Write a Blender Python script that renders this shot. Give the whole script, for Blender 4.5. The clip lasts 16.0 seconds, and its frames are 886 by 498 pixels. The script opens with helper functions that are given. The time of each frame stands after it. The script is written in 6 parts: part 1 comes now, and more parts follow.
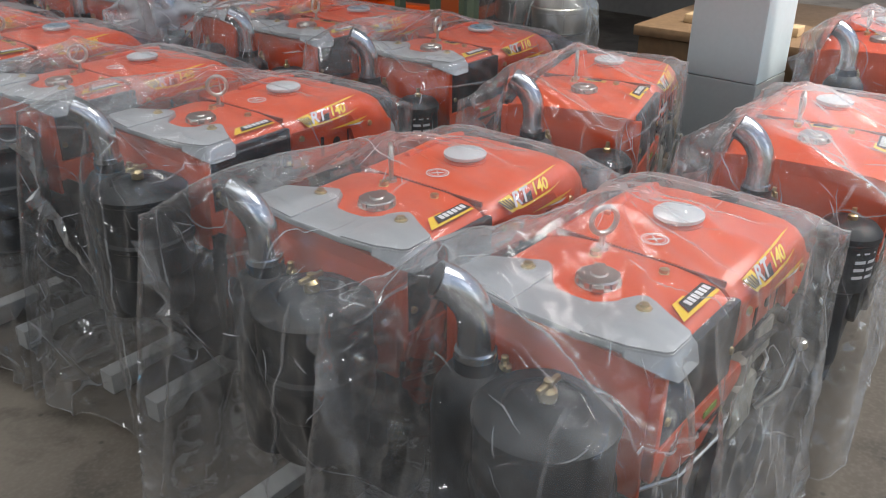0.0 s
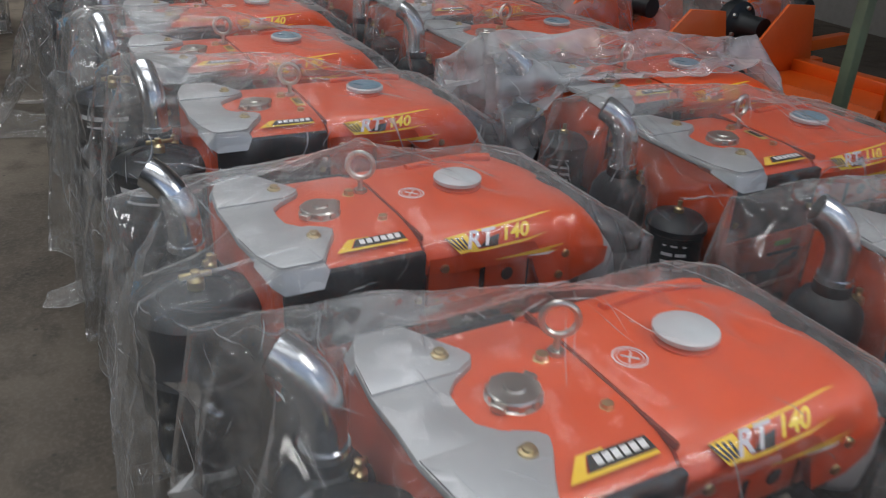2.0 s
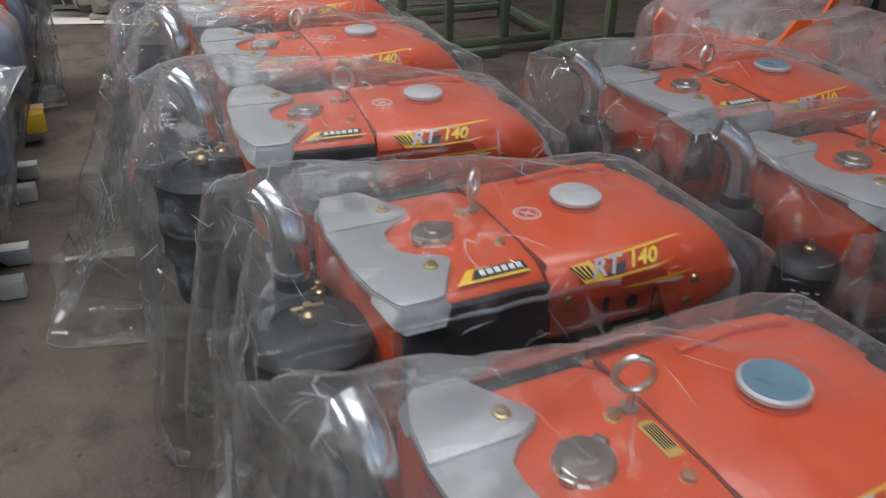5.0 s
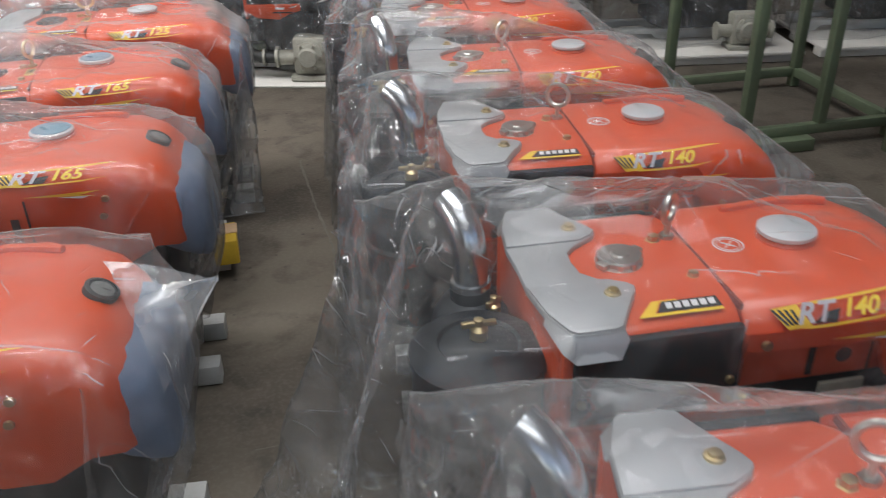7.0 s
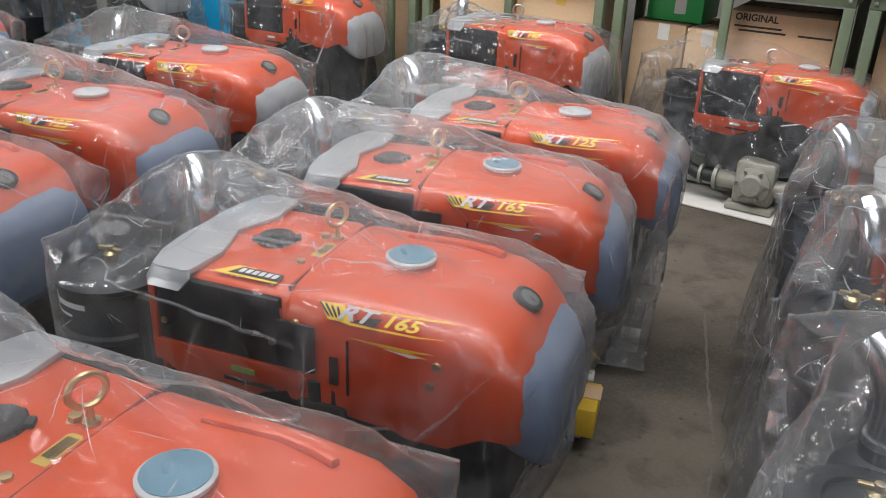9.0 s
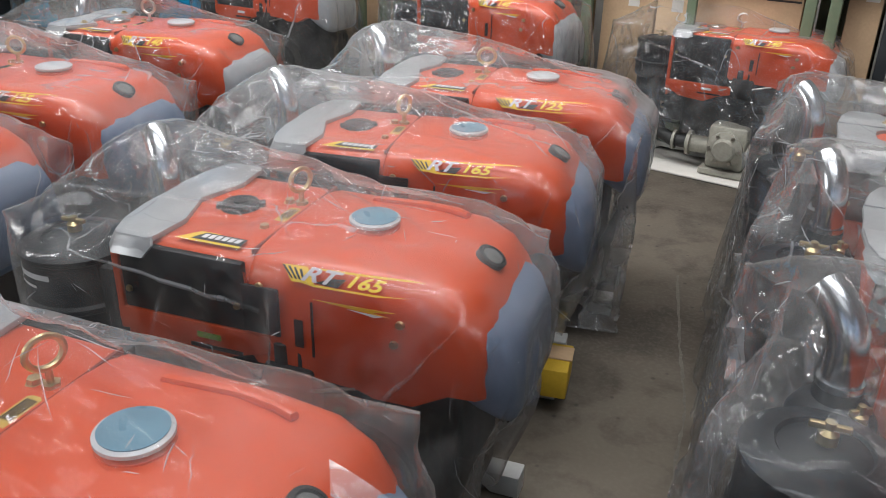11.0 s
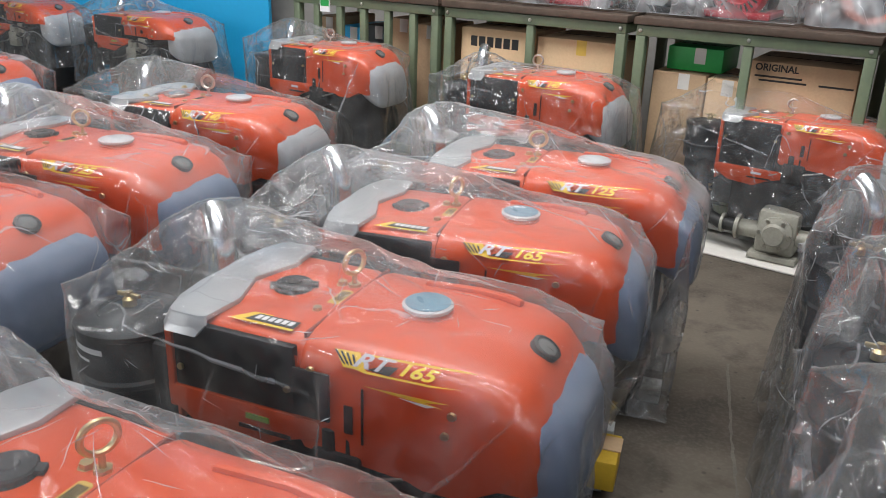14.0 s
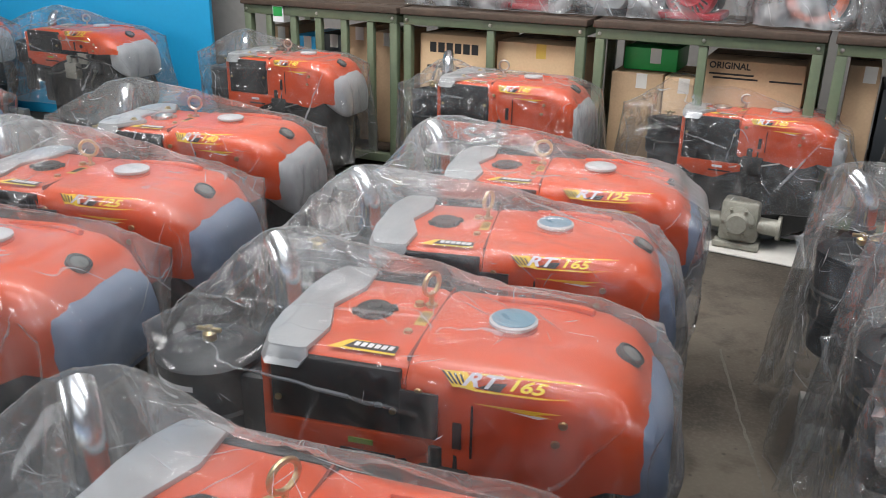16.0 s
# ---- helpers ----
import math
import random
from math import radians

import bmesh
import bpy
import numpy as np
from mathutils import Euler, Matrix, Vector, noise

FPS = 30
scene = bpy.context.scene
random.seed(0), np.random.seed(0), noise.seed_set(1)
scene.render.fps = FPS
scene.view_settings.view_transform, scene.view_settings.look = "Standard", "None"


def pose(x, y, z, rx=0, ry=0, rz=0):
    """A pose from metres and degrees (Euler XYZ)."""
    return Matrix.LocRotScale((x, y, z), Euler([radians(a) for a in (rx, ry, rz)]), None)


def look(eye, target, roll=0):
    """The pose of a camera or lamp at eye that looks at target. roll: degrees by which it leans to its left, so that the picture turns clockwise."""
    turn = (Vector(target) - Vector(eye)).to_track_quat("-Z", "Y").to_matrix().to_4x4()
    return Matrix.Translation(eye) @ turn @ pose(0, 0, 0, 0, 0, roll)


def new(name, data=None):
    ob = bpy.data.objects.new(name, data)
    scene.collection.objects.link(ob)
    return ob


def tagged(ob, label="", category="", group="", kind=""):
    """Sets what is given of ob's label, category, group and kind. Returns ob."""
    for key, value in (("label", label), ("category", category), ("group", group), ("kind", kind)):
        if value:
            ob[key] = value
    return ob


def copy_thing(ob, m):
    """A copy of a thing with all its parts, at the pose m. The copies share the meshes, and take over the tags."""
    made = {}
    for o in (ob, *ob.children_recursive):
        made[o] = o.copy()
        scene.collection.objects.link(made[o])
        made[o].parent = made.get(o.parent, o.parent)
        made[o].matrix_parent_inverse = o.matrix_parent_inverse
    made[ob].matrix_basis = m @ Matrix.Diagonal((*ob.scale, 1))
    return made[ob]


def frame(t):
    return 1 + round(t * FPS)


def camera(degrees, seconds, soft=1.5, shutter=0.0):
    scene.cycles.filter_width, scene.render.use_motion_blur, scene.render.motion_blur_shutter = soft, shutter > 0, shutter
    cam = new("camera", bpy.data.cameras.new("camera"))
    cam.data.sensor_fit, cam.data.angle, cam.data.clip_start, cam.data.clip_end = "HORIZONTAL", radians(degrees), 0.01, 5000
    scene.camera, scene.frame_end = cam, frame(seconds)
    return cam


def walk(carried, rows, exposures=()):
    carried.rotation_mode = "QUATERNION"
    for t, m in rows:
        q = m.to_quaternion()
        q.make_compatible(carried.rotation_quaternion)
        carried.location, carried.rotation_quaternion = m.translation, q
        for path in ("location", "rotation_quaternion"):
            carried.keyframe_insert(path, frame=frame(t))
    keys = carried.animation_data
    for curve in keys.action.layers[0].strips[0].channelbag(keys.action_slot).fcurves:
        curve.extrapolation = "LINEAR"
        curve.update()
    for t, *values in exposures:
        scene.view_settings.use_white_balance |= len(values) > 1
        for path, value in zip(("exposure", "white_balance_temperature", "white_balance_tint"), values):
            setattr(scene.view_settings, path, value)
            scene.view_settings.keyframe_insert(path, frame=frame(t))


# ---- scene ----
cam = camera(55.76, 16.0, soft=0.9, shutter=0.25)
PATH = [
    (0, pose(-1.267, -1.688, 1.298, 63.72, -0.31, -48.96)),
    (0.5, pose(-1.014, -1.572, 1.291, 60.71, -1.49, -45.24)),
    (1, pose(-0.863, -1.300, 1.298, 60.56, -3.43, -38.26)),
    (1.5, pose(-0.732, -1.008, 1.286, 62.27, -2.08, -29.28)),
    (2, pose(-0.638, -0.693, 1.294, 62.78, -2.72, -24.52)),
    (2.5, pose(-0.630, -0.336, 1.278, 60.22, -2.42, -24.03)),
    (3, pose(-0.576, -0.037, 1.254, 57.28, -1.03, -25.63)),
    (3.5, pose(-0.512, 0.218, 1.283, 57.17, -0.82, -23.40)),
    (4, pose(-0.528, 0.549, 1.282, 58.08, -1.05, -22.74)),
    (4.2, pose(-0.565, 0.649, 1.335, 58.87, -1.54, -22.43)),
    (6.3, pose(-0.746, 1.953, 1.335, 60.86, 0.55, -22.88)),
    (6.5, pose(-0.733, 2.069, 1.317, 60.99, 0.77, -20.79)),
    (7, pose(-0.726, 2.297, 1.315, 61.11, 1.32, -11.65)),
    (7.5, pose(-0.781, 2.526, 1.285, 59.92, 0.52, -6.25)),
    (8, pose(-0.808, 2.718, 1.299, 60.92, 2.83, 6.51)),
    (8.5, pose(-0.762, 2.839, 1.305, 64.59, -3.58, 17.40)),
    (9, pose(-0.746, 2.877, 1.309, 65.77, -2.12, 19.33)),
    (9.2, pose(-0.728, 2.873, 1.297, 65.86, -2.10, 18.54)),
    (11.3, pose(-0.703, 2.872, 1.280, 64.05, -1.19, 17.81)),
    (11.5, pose(-0.702, 2.868, 1.278, 63.90, -0.96, 18.26)),
    (12, pose(-0.720, 2.852, 1.279, 63.79, -1.31, 20.62)),
    (12.5, pose(-0.699, 2.857, 1.274, 63.94, -1.01, 20.83)),
    (13, pose(-0.702, 2.861, 1.272, 63.76, -0.85, 19.56)),
    (13.5, pose(-0.724, 2.879, 1.287, 65.79, -2.01, 19.96)),
    (14, pose(-0.741, 2.885, 1.308, 68.95, -1.92, 20.82)),
    (14.5, pose(-0.789, 2.933, 1.299, 69.26, -0.58, 21.47)),
    (15, pose(-0.886, 2.863, 1.328, 69.21, -0.27, 21.21)),
    (15.5, pose(-0.963, 2.780, 1.334, 68.88, -0.39, 17.13)),
    (16, pose(-1.020, 2.738, 1.376, 68.69, -0.98, 14.06)),
]
walk(cam, PATH, exposures=[(0.0, 0.05), (0.5, -0.08), (1.0, -0.28), (1.5, -0.1), (2.0, -0.15), (2.5, -0.12), (3.0, 0.08), (3.5, 0.03), (4.0, 0.0), (6.5, 0.0), (7.5, 0.05), (9.0, 0.0), (12.5, -0.06), (13.5, 0.04), (14.5, 0.1), (16.0, 0.1)])

# ---- light ----
world = bpy.data.worlds.new("world")
scene.world = world
world.use_nodes = True
wn = world.node_tree
sky = wn.nodes.new("ShaderNodeTexSky")
sky.sky_type, sky.sun_disc = "NISHITA", False
sky.sun_elevation, sky.sun_rotation = radians(60), radians(190)
wn.links.new(sky.outputs["Color"], wn.nodes["Background"].inputs["Color"])
wn.nodes["Background"].inputs["Strength"].default_value = 0.12


def area_lamp(name, eye, target, sx, sy, power, colour=(1, 1, 1), spread=180):
    """An added area lamp standing in for daylight; its opening is never seen."""
    data = bpy.data.lights.new(name, "AREA")
    data.spread = radians(spread)
    data.shape, data.size, data.size_y, data.energy, data.color = "RECTANGLE", sx, sy, power, colour
    ob = new(name, data)
    ob.matrix_world = look(eye, target)
    return ob


sun = new("sun", bpy.data.lights.new("sun", "SUN"))
sun.data.energy, sun.data.angle, sun.data.color = 4.6, radians(0.6), (1.0, 0.96, 0.9)
sun.matrix_world = look((-0.5, -2.45, 4.33), (0, 0, 0))

# Two unseen panels added at the south end for fill and film glints.
area_lamp("daylight_gate", (1.2, -4.9, 1.7), (0.2, 2.0, 0.7), 1.2, 2.2, 14, (0.98, 0.99, 1.0))
area_lamp("daylight_gate", (-4.0, -4.9, 1.7), (-1.0, 2.0, 0.7), 1.2, 2.2, 12, (0.98, 0.99, 1.0))
# No window here: a lamp added by the west wall to brighten the racks.
area_lamp("daylight_window", (-6.9, 2.2, 2.4), (-0.4, 6.8, 0.6), 3.2, 1.4, 170, (1.0, 1.0, 1.0))
# Unseen panels added overhead; the last leans north to brighten the back racks.
for y, z, lean, power, x, wide, tint in ((-3.2, 4.84, 0, 26, -1.0, 4.2, 0.93), (-0.2, 4.84, 0, 42, -1.0, 4.2, 0.93), (2.6, 4.84, 0, 52, -1.0, 4.2, 0.93), (5.0, 4.35, 5.6, 300, -2.1, 5.6, 1.0)):
    area_lamp("daylight_roof", (x, y, z), (x, y + lean, 0), wide, 1.5, power, (tint, 0.5 + tint / 2, 1.0), 180 if lean else 105)
# Lamp hung unseen under the roof, added to brighten the floor by the column.
area_lamp("daylight_side", (3.0, -3.2, 3.9), (1.5, -2.1, 0.0), 2.4, 2.4, 75, (1.0, 0.98, 0.95), 70)
from mathutils.bvhtree import BVHTree


# ---- materials ----
def material(name, base, rough=0.5, metal=0.0, grain=0.12, scale=30.0, bump=0.05, blotch=0.15, blotch_scale=3.0,
             second=None, rough_var=0.12, coat=0.0):
    """A node material whose colour and gloss vary at two scales, with fine relief."""
    m = bpy.data.materials.new(name)
    m.use_nodes = True
    nt = m.node_tree
    b = nt.nodes["Principled BSDF"]
    co = nt.nodes.new("ShaderNodeTexCoord")
    fine = nt.nodes.new("ShaderNodeTexNoise")
    fine.inputs["Scale"].default_value, fine.inputs["Detail"].default_value = scale, 6
    wide = nt.nodes.new("ShaderNodeTexNoise")
    wide.inputs["Scale"].default_value, wide.inputs["Detail"].default_value = blotch_scale, 4
    for n in (fine, wide):
        nt.links.new(co.outputs["Object"], n.inputs["Vector"])
    mix1 = nt.nodes.new("ShaderNodeMix")
    mix1.data_type = "RGBA"
    dark = tuple(c * (1 - grain * 2) for c in base)
    light = tuple(min(1, c * (1 + grain)) for c in base)
    mix1.inputs[6].default_value, mix1.inputs[7].default_value = (*dark, 1), (*light, 1)
    nt.links.new(fine.outputs["Fac"], mix1.inputs[0])
    mix2 = nt.nodes.new("ShaderNodeMix")
    mix2.data_type = "RGBA"
    sec = second or tuple(c * 0.6 for c in base)
    ramp = nt.nodes.new("ShaderNodeMapRange")
    ramp.inputs[1].default_value, ramp.inputs[2].default_value = 0.48, 0.72
    ramp.inputs[3].default_value, ramp.inputs[4].default_value = 0.0, blotch
    nt.links.new(wide.outputs["Fac"], ramp.inputs[0])
    nt.links.new(ramp.outputs[0], mix2.inputs[0])
    nt.links.new(mix1.outputs[2], mix2.inputs[6])
    mix2.inputs[7].default_value = (*sec, 1)
    nt.links.new(mix2.outputs[2], b.inputs["Base Color"])
    rr = nt.nodes.new("ShaderNodeMapRange")
    rr.inputs[3].default_value, rr.inputs[4].default_value = max(0.02, rough - rough_var), min(1, rough + rough_var)
    nt.links.new(wide.outputs["Fac"], rr.inputs[0])
    nt.links.new(rr.outputs[0], b.inputs["Roughness"])
    b.inputs["Metallic"].default_value = metal
    b.inputs["Coat Weight"].default_value = coat
    bp = nt.nodes.new("ShaderNodeBump")
    bp.inputs["Strength"].default_value, bp.inputs["Distance"].default_value = bump, 0.01
    nt.links.new(fine.outputs["Fac"], bp.inputs["Height"])
    nt.links.new(bp.outputs[0], b.inputs["Normal"])
    return m


def film_material(name, milk, gloss, tint=(1, 1, 1), rough=0.1, crease=1.0):
    """Thin clear polythene: mostly see-through, a little milky, with straight glossy creases."""
    m = bpy.data.materials.new(name)
    m.use_nodes = True
    nt = m.node_tree
    nt.nodes.clear()
    link = nt.links.new

    def node(kind, **values):
        n = nt.nodes.new(kind)
        for key, v in values.items():
            n.inputs[key.replace("_", " ")].default_value = v
        return n

    def math_node(op, a, b, c=None, clamp=False):
        n = nt.nodes.new("ShaderNodeMath")
        n.operation, n.use_clamp = op, clamp
        for k, v in enumerate((a, b, c)):
            if v is None:
                continue
            if isinstance(v, (int, float)):
                n.inputs[k].default_value = v
            else:
                link(v, n.inputs[k])
        return n.outputs[0]

    def vector_node(op, a, b):
        n = nt.nodes.new("ShaderNodeVectorMath")
        n.operation = op
        for k, v in enumerate((a, b)):
            if isinstance(v, tuple):
                n.inputs[k].default_value = v
            elif isinstance(v, (int, float)):
                n.inputs[3].default_value = v
            else:
                link(v, n.inputs["Scale" if op == "SCALE" and k == 1 else k])
        return n.outputs[0]

    def ranged(v, a, b, c, d):
        n = nt.nodes.new("ShaderNodeMapRange")
        for k, q in enumerate((a, b, c, d)):
            n.inputs[k + 1].default_value = q
        link(v, n.inputs[0])
        return n.outputs[0]

    out = nt.nodes.new("ShaderNodeOutputMaterial")
    info = nt.nodes.new("ShaderNodeObjectInfo")
    geo = nt.nodes.new("ShaderNodeNewGeometry")
    shift = vector_node("ADD", nt.nodes.new("ShaderNodeTexCoord").outputs["Object"], vector_node("SCALE", (7.3, 3.1, 5.7), info.outputs["Random"]))
    sep = nt.nodes.new("ShaderNodeSeparateXYZ")
    link(geo.outputs["True Normal"], sep.inputs[0])
    steep = math_node("SUBTRACT", 1.0, math_node("ABSOLUTE", sep.outputs[2], 0.0))
    patch = node("ShaderNodeTexNoise", Scale=5.0, Detail=1.0)
    link(shift, patch.inputs["Vector"])

    def facets(scale, stretch, turn):
        mp = node("ShaderNodeMapping", Scale=stretch, Rotation=turn)
        link(shift, mp.inputs["Vector"])
        warp = node("ShaderNodeTexNoise", Scale=9.0, Detail=0.0)
        link(mp.outputs[0], warp.inputs["Vector"])
        at = vector_node("ADD", mp.outputs[0], vector_node("SCALE", warp.outputs["Color"], 0.06))
        v = node("ShaderNodeTexVoronoi", Scale=scale)
        link(at, v.inputs["Vector"])
        return vector_node("SUBTRACT", v.outputs["Color"], (0.5, 0.5, 0.5))

    def streaks(scale, turn):
        """Leaning of the film that changes fast across, hardly along: thin straight glints."""
        spin = node("ShaderNodeMapping", Rotation=turn)
        link(shift, spin.inputs["Vector"])
        mp = node("ShaderNodeMapping", Scale=(1.0, 1.0, 0.05))
        link(spin.outputs[0], mp.inputs["Vector"])
        v = node("ShaderNodeTexNoise", Scale=scale, Detail=1.0)
        link(mp.outputs[0], v.inputs["Vector"])
        return vector_node("SUBTRACT", v.outputs["Color"], (0.5, 0.5, 0.5))

    # broad straight folds, and finer crumpling that comes in patches on the hanging sides
    k1 = math_node("MULTIPLY_ADD", steep, 0.08 * crease, 0.05 * crease)
    k2 = math_node("MULTIPLY", ranged(patch.outputs["Fac"], 0.42, 0.58, 0.1, 1.0), math_node("MULTIPLY_ADD", steep, 0.8 * crease, 0.16 * crease))
    tilt = vector_node("ADD", vector_node("SCALE", facets(9.0, (1.0, 0.5, 0.2), (0.3, 0.2, 0.4)), k1), vector_node("SCALE", vector_node("ADD", streaks(46.0, (0.7, 0.3, 0.0)), streaks(38.0, (-0.6, 0.9, 0.4))), k2))
    swell = node("ShaderNodeTexNoise", Scale=16.0, Detail=2.0)
    link(shift, swell.inputs["Vector"])
    tilt = vector_node("ADD", tilt, vector_node("SCALE", vector_node("SUBTRACT", swell.outputs["Color"], (0.5, 0.5, 0.5)), 0.05 * crease))
    normal = vector_node("NORMALIZE", vector_node("ADD", geo.outputs["Normal"], tilt), (0, 0, 0))

    clear = node("ShaderNodeBsdfTransparent", Color=(*tint, 1))
    haze = node("ShaderNodeBsdfDiffuse", Color=(0.87, 0.91, 0.96, 1))
    link(normal, haze.inputs["Normal"])
    pale = node("ShaderNodeBsdfTranslucent", Color=(0.86, 0.87, 0.89, 1))
    body = nt.nodes.new("ShaderNodeMixShader")
    body.inputs[0].default_value = 0.4
    link(haze.outputs[0], body.inputs[1])
    link(pale.outputs[0], body.inputs[2])
    fog = node("ShaderNodeTexNoise", Scale=4.0, Detail=3.0, Distortion=0.8)
    link(shift, fog.inputs["Vector"])
    amount = math_node("MULTIPLY", ranged(fog.outputs["Fac"], 0.38, 0.64, milk * 0.25, milk * 2.1), ranged(info.outputs["Random"], 0, 1, 0.7, 1.4))

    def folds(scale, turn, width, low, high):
        """Long straight thin folds: stress-whitening plus painted-in glints, broken off where film lies smooth."""
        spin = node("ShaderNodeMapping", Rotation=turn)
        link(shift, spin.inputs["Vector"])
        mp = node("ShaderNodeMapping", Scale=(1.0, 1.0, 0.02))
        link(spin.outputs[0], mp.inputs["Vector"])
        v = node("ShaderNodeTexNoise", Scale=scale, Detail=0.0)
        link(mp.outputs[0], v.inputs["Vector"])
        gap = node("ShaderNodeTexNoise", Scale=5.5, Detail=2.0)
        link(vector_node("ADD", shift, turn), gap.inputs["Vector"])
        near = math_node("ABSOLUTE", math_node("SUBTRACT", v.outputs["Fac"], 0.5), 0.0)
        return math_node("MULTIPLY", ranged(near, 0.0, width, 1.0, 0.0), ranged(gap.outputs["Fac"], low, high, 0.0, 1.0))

    # These lines go into the haze, so their glints are part of its colour.
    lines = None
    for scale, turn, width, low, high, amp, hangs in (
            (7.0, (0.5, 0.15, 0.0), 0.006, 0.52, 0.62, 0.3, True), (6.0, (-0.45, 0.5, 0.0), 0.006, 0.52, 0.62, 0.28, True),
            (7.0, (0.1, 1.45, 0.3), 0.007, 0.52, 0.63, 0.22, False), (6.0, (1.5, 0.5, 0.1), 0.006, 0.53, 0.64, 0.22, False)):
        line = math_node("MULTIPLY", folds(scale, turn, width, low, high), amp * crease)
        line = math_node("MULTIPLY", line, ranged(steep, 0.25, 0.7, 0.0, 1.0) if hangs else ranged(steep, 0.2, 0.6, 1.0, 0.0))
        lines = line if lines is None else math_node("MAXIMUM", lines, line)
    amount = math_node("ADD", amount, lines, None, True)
    mixa = nt.nodes.new("ShaderNodeMixShader")
    link(amount, mixa.inputs[0])
    link(clear.outputs[0], mixa.inputs[1])
    link(body.outputs[0], mixa.inputs[2])
    fres = node("ShaderNodeFresnel", IOR=1.5)
    last = mixa
    crisp = ranged(steep, 0.1, 0.65, 0.15, 1.0)
    for r, a, b in ((0.6, gloss * 0.8, 0.0), (rough, gloss * 1.3, 0.0)):
        shine = node("ShaderNodeBsdfGlossy", Roughness=r)
        link(normal, shine.inputs["Normal"])
        mix = nt.nodes.new("ShaderNodeMixShader")
        weight = math_node("MINIMUM", math_node("MULTIPLY_ADD", fres.outputs[0], a, b, True), 0.3)
        link(weight if r > 0.5 else math_node("MULTIPLY", weight, crisp), mix.inputs[0])
        link(last.outputs[0], mix.inputs[1])
        link(shine.outputs[0], mix.inputs[2])
        last = mix
    link(last.outputs[0], out.inputs["Surface"])
    return m


RED = material("red_paint", (0.63, 0.072, 0.0105), 0.38, 0, 0.03, 60, 0.02, 0.08, 4, coat=0.2)
ORANGE = material("orange_paint", (0.82, 0.125, 0.01), 0.38, 0, 0.04, 60, 0.02, 0.12, 4, coat=0.2)
SILVER = material("silver_paint", (0.42, 0.43, 0.44), 0.38, 0.35, 0.04, 90, 0.02, 0.1, 5)
BLACK = material("black_paint", (0.011, 0.0145, 0.018), 0.5, 0, 0.1, 70, 0.04, 0.2, 6, second=(0.03, 0.03, 0.032))
PANEL = material("black_panel", (0.014, 0.015, 0.017), 0.5, 0, 0.1, 120, 0.06, 0.2, 6, second=(0.03, 0.03, 0.03))
CAST = material("dark_casting", (0.028, 0.029, 0.03), 0.6, 0.2, 0.2, 60, 0.15, 0.35, 8, second=(0.07, 0.068, 0.062))
OLIVE = material("grey_casting", (0.36, 0.35, 0.3), 0.55, 0.2, 0.15, 60, 0.12, 0.35, 8, second=(0.12, 0.115, 0.1))
CHROME = material("chrome", (0.62, 0.64, 0.67), 0.24, 1.0, 0.02, 40, 0.02, 0.15, 8, rough_var=0.06)
STEEL = material("zinc_steel", (0.55, 0.54, 0.5), 0.32, 1.0, 0.06, 60, 0.04, 0.25, 8)
BRASS = material("yellow_zinc", (0.6, 0.48, 0.26), 0.36, 1.0, 0.06, 60, 0.04, 0.25, 8)
DISC = material("disc_grey", (0.5, 0.53, 0.55), 0.45, 0.1, 0.04, 80, 0.03, 0.15, 10)
DISCBLUE = material("disc_blue", (0.13, 0.27, 0.36), 0.3, 0.1, 0.05, 80, 0.03, 0.25, 14, second=(0.25, 0.38, 0.45))
RAIL = material("grey_rail", (0.5, 0.51, 0.5), 0.6, 0.1, 0.08, 50, 0.08, 0.35, 9, second=(0.3, 0.29, 0.27))
FOAM = material("blue_grey_liner", (0.17, 0.225, 0.33), 0.6, 0, 0.1, 25, 0.35, 0.4, 9, second=(0.27, 0.33, 0.43))
CLEARNOSE = material("grey_liner", (0.42, 0.44, 0.46), 0.4, 0, 0.1, 25, 0.35, 0.4, 9, second=(0.6, 0.62, 0.64))
YELLOW = material("yellow_print", (0.85, 0.55, 0.03), 0.45, 0, 0.04, 80, 0.01, 0.1, 20)
GOLD = material("gold_sticker", (0.62, 0.42, 0.08), 0.4, 0.2, 0.05, 80, 0.01, 0.1, 20)
INK = material("black_print", (0.015, 0.015, 0.015), 0.45, 0, 0.05, 80, 0.01, 0.1, 20)
WHITEINK = material("white_print", (0.75, 0.76, 0.78), 0.45, 0, 0.04, 80, 0.01, 0.1, 20)
GREENINK = material("green_print", (0.22, 0.36, 0.04), 0.45, 0, 0.04, 80, 0.01, 0.1, 20)
GLASSGREY = material("gauge_glass_grey", (0.16, 0.17, 0.165), 0.12, 0, 0.1, 60, 0.01, 0.3, 30)
# Darker copy of the red that paints the shade at the bonnet's step.
REDSEAM = material("shaded_red_seam", (0.2, 0.022, 0.006), 0.6)
SEAM = material("dark_seam", (0.03, 0.012, 0.01), 0.7)
GREEN = material("green_frame_paint", (0.135, 0.17, 0.105), 0.5, 0.1, 0.08, 50, 0.06, 0.45, 7, second=(0.07, 0.075, 0.06))
CARTON = material("carton", (0.62, 0.43, 0.26), 0.85, 0, 0.06, 90, 0.05, 0.25, 3, second=(0.54, 0.36, 0.21))
CARTONDIM = material("carton_worn", (0.48, 0.33, 0.2), 0.85, 0, 0.1, 90, 0.05, 0.35, 4, second=(0.26, 0.17, 0.11))
WOOD = material("timber", (0.36, 0.22, 0.1), 0.7, 0, 0.15, 40, 0.15, 0.4, 5, second=(0.2, 0.12, 0.06))
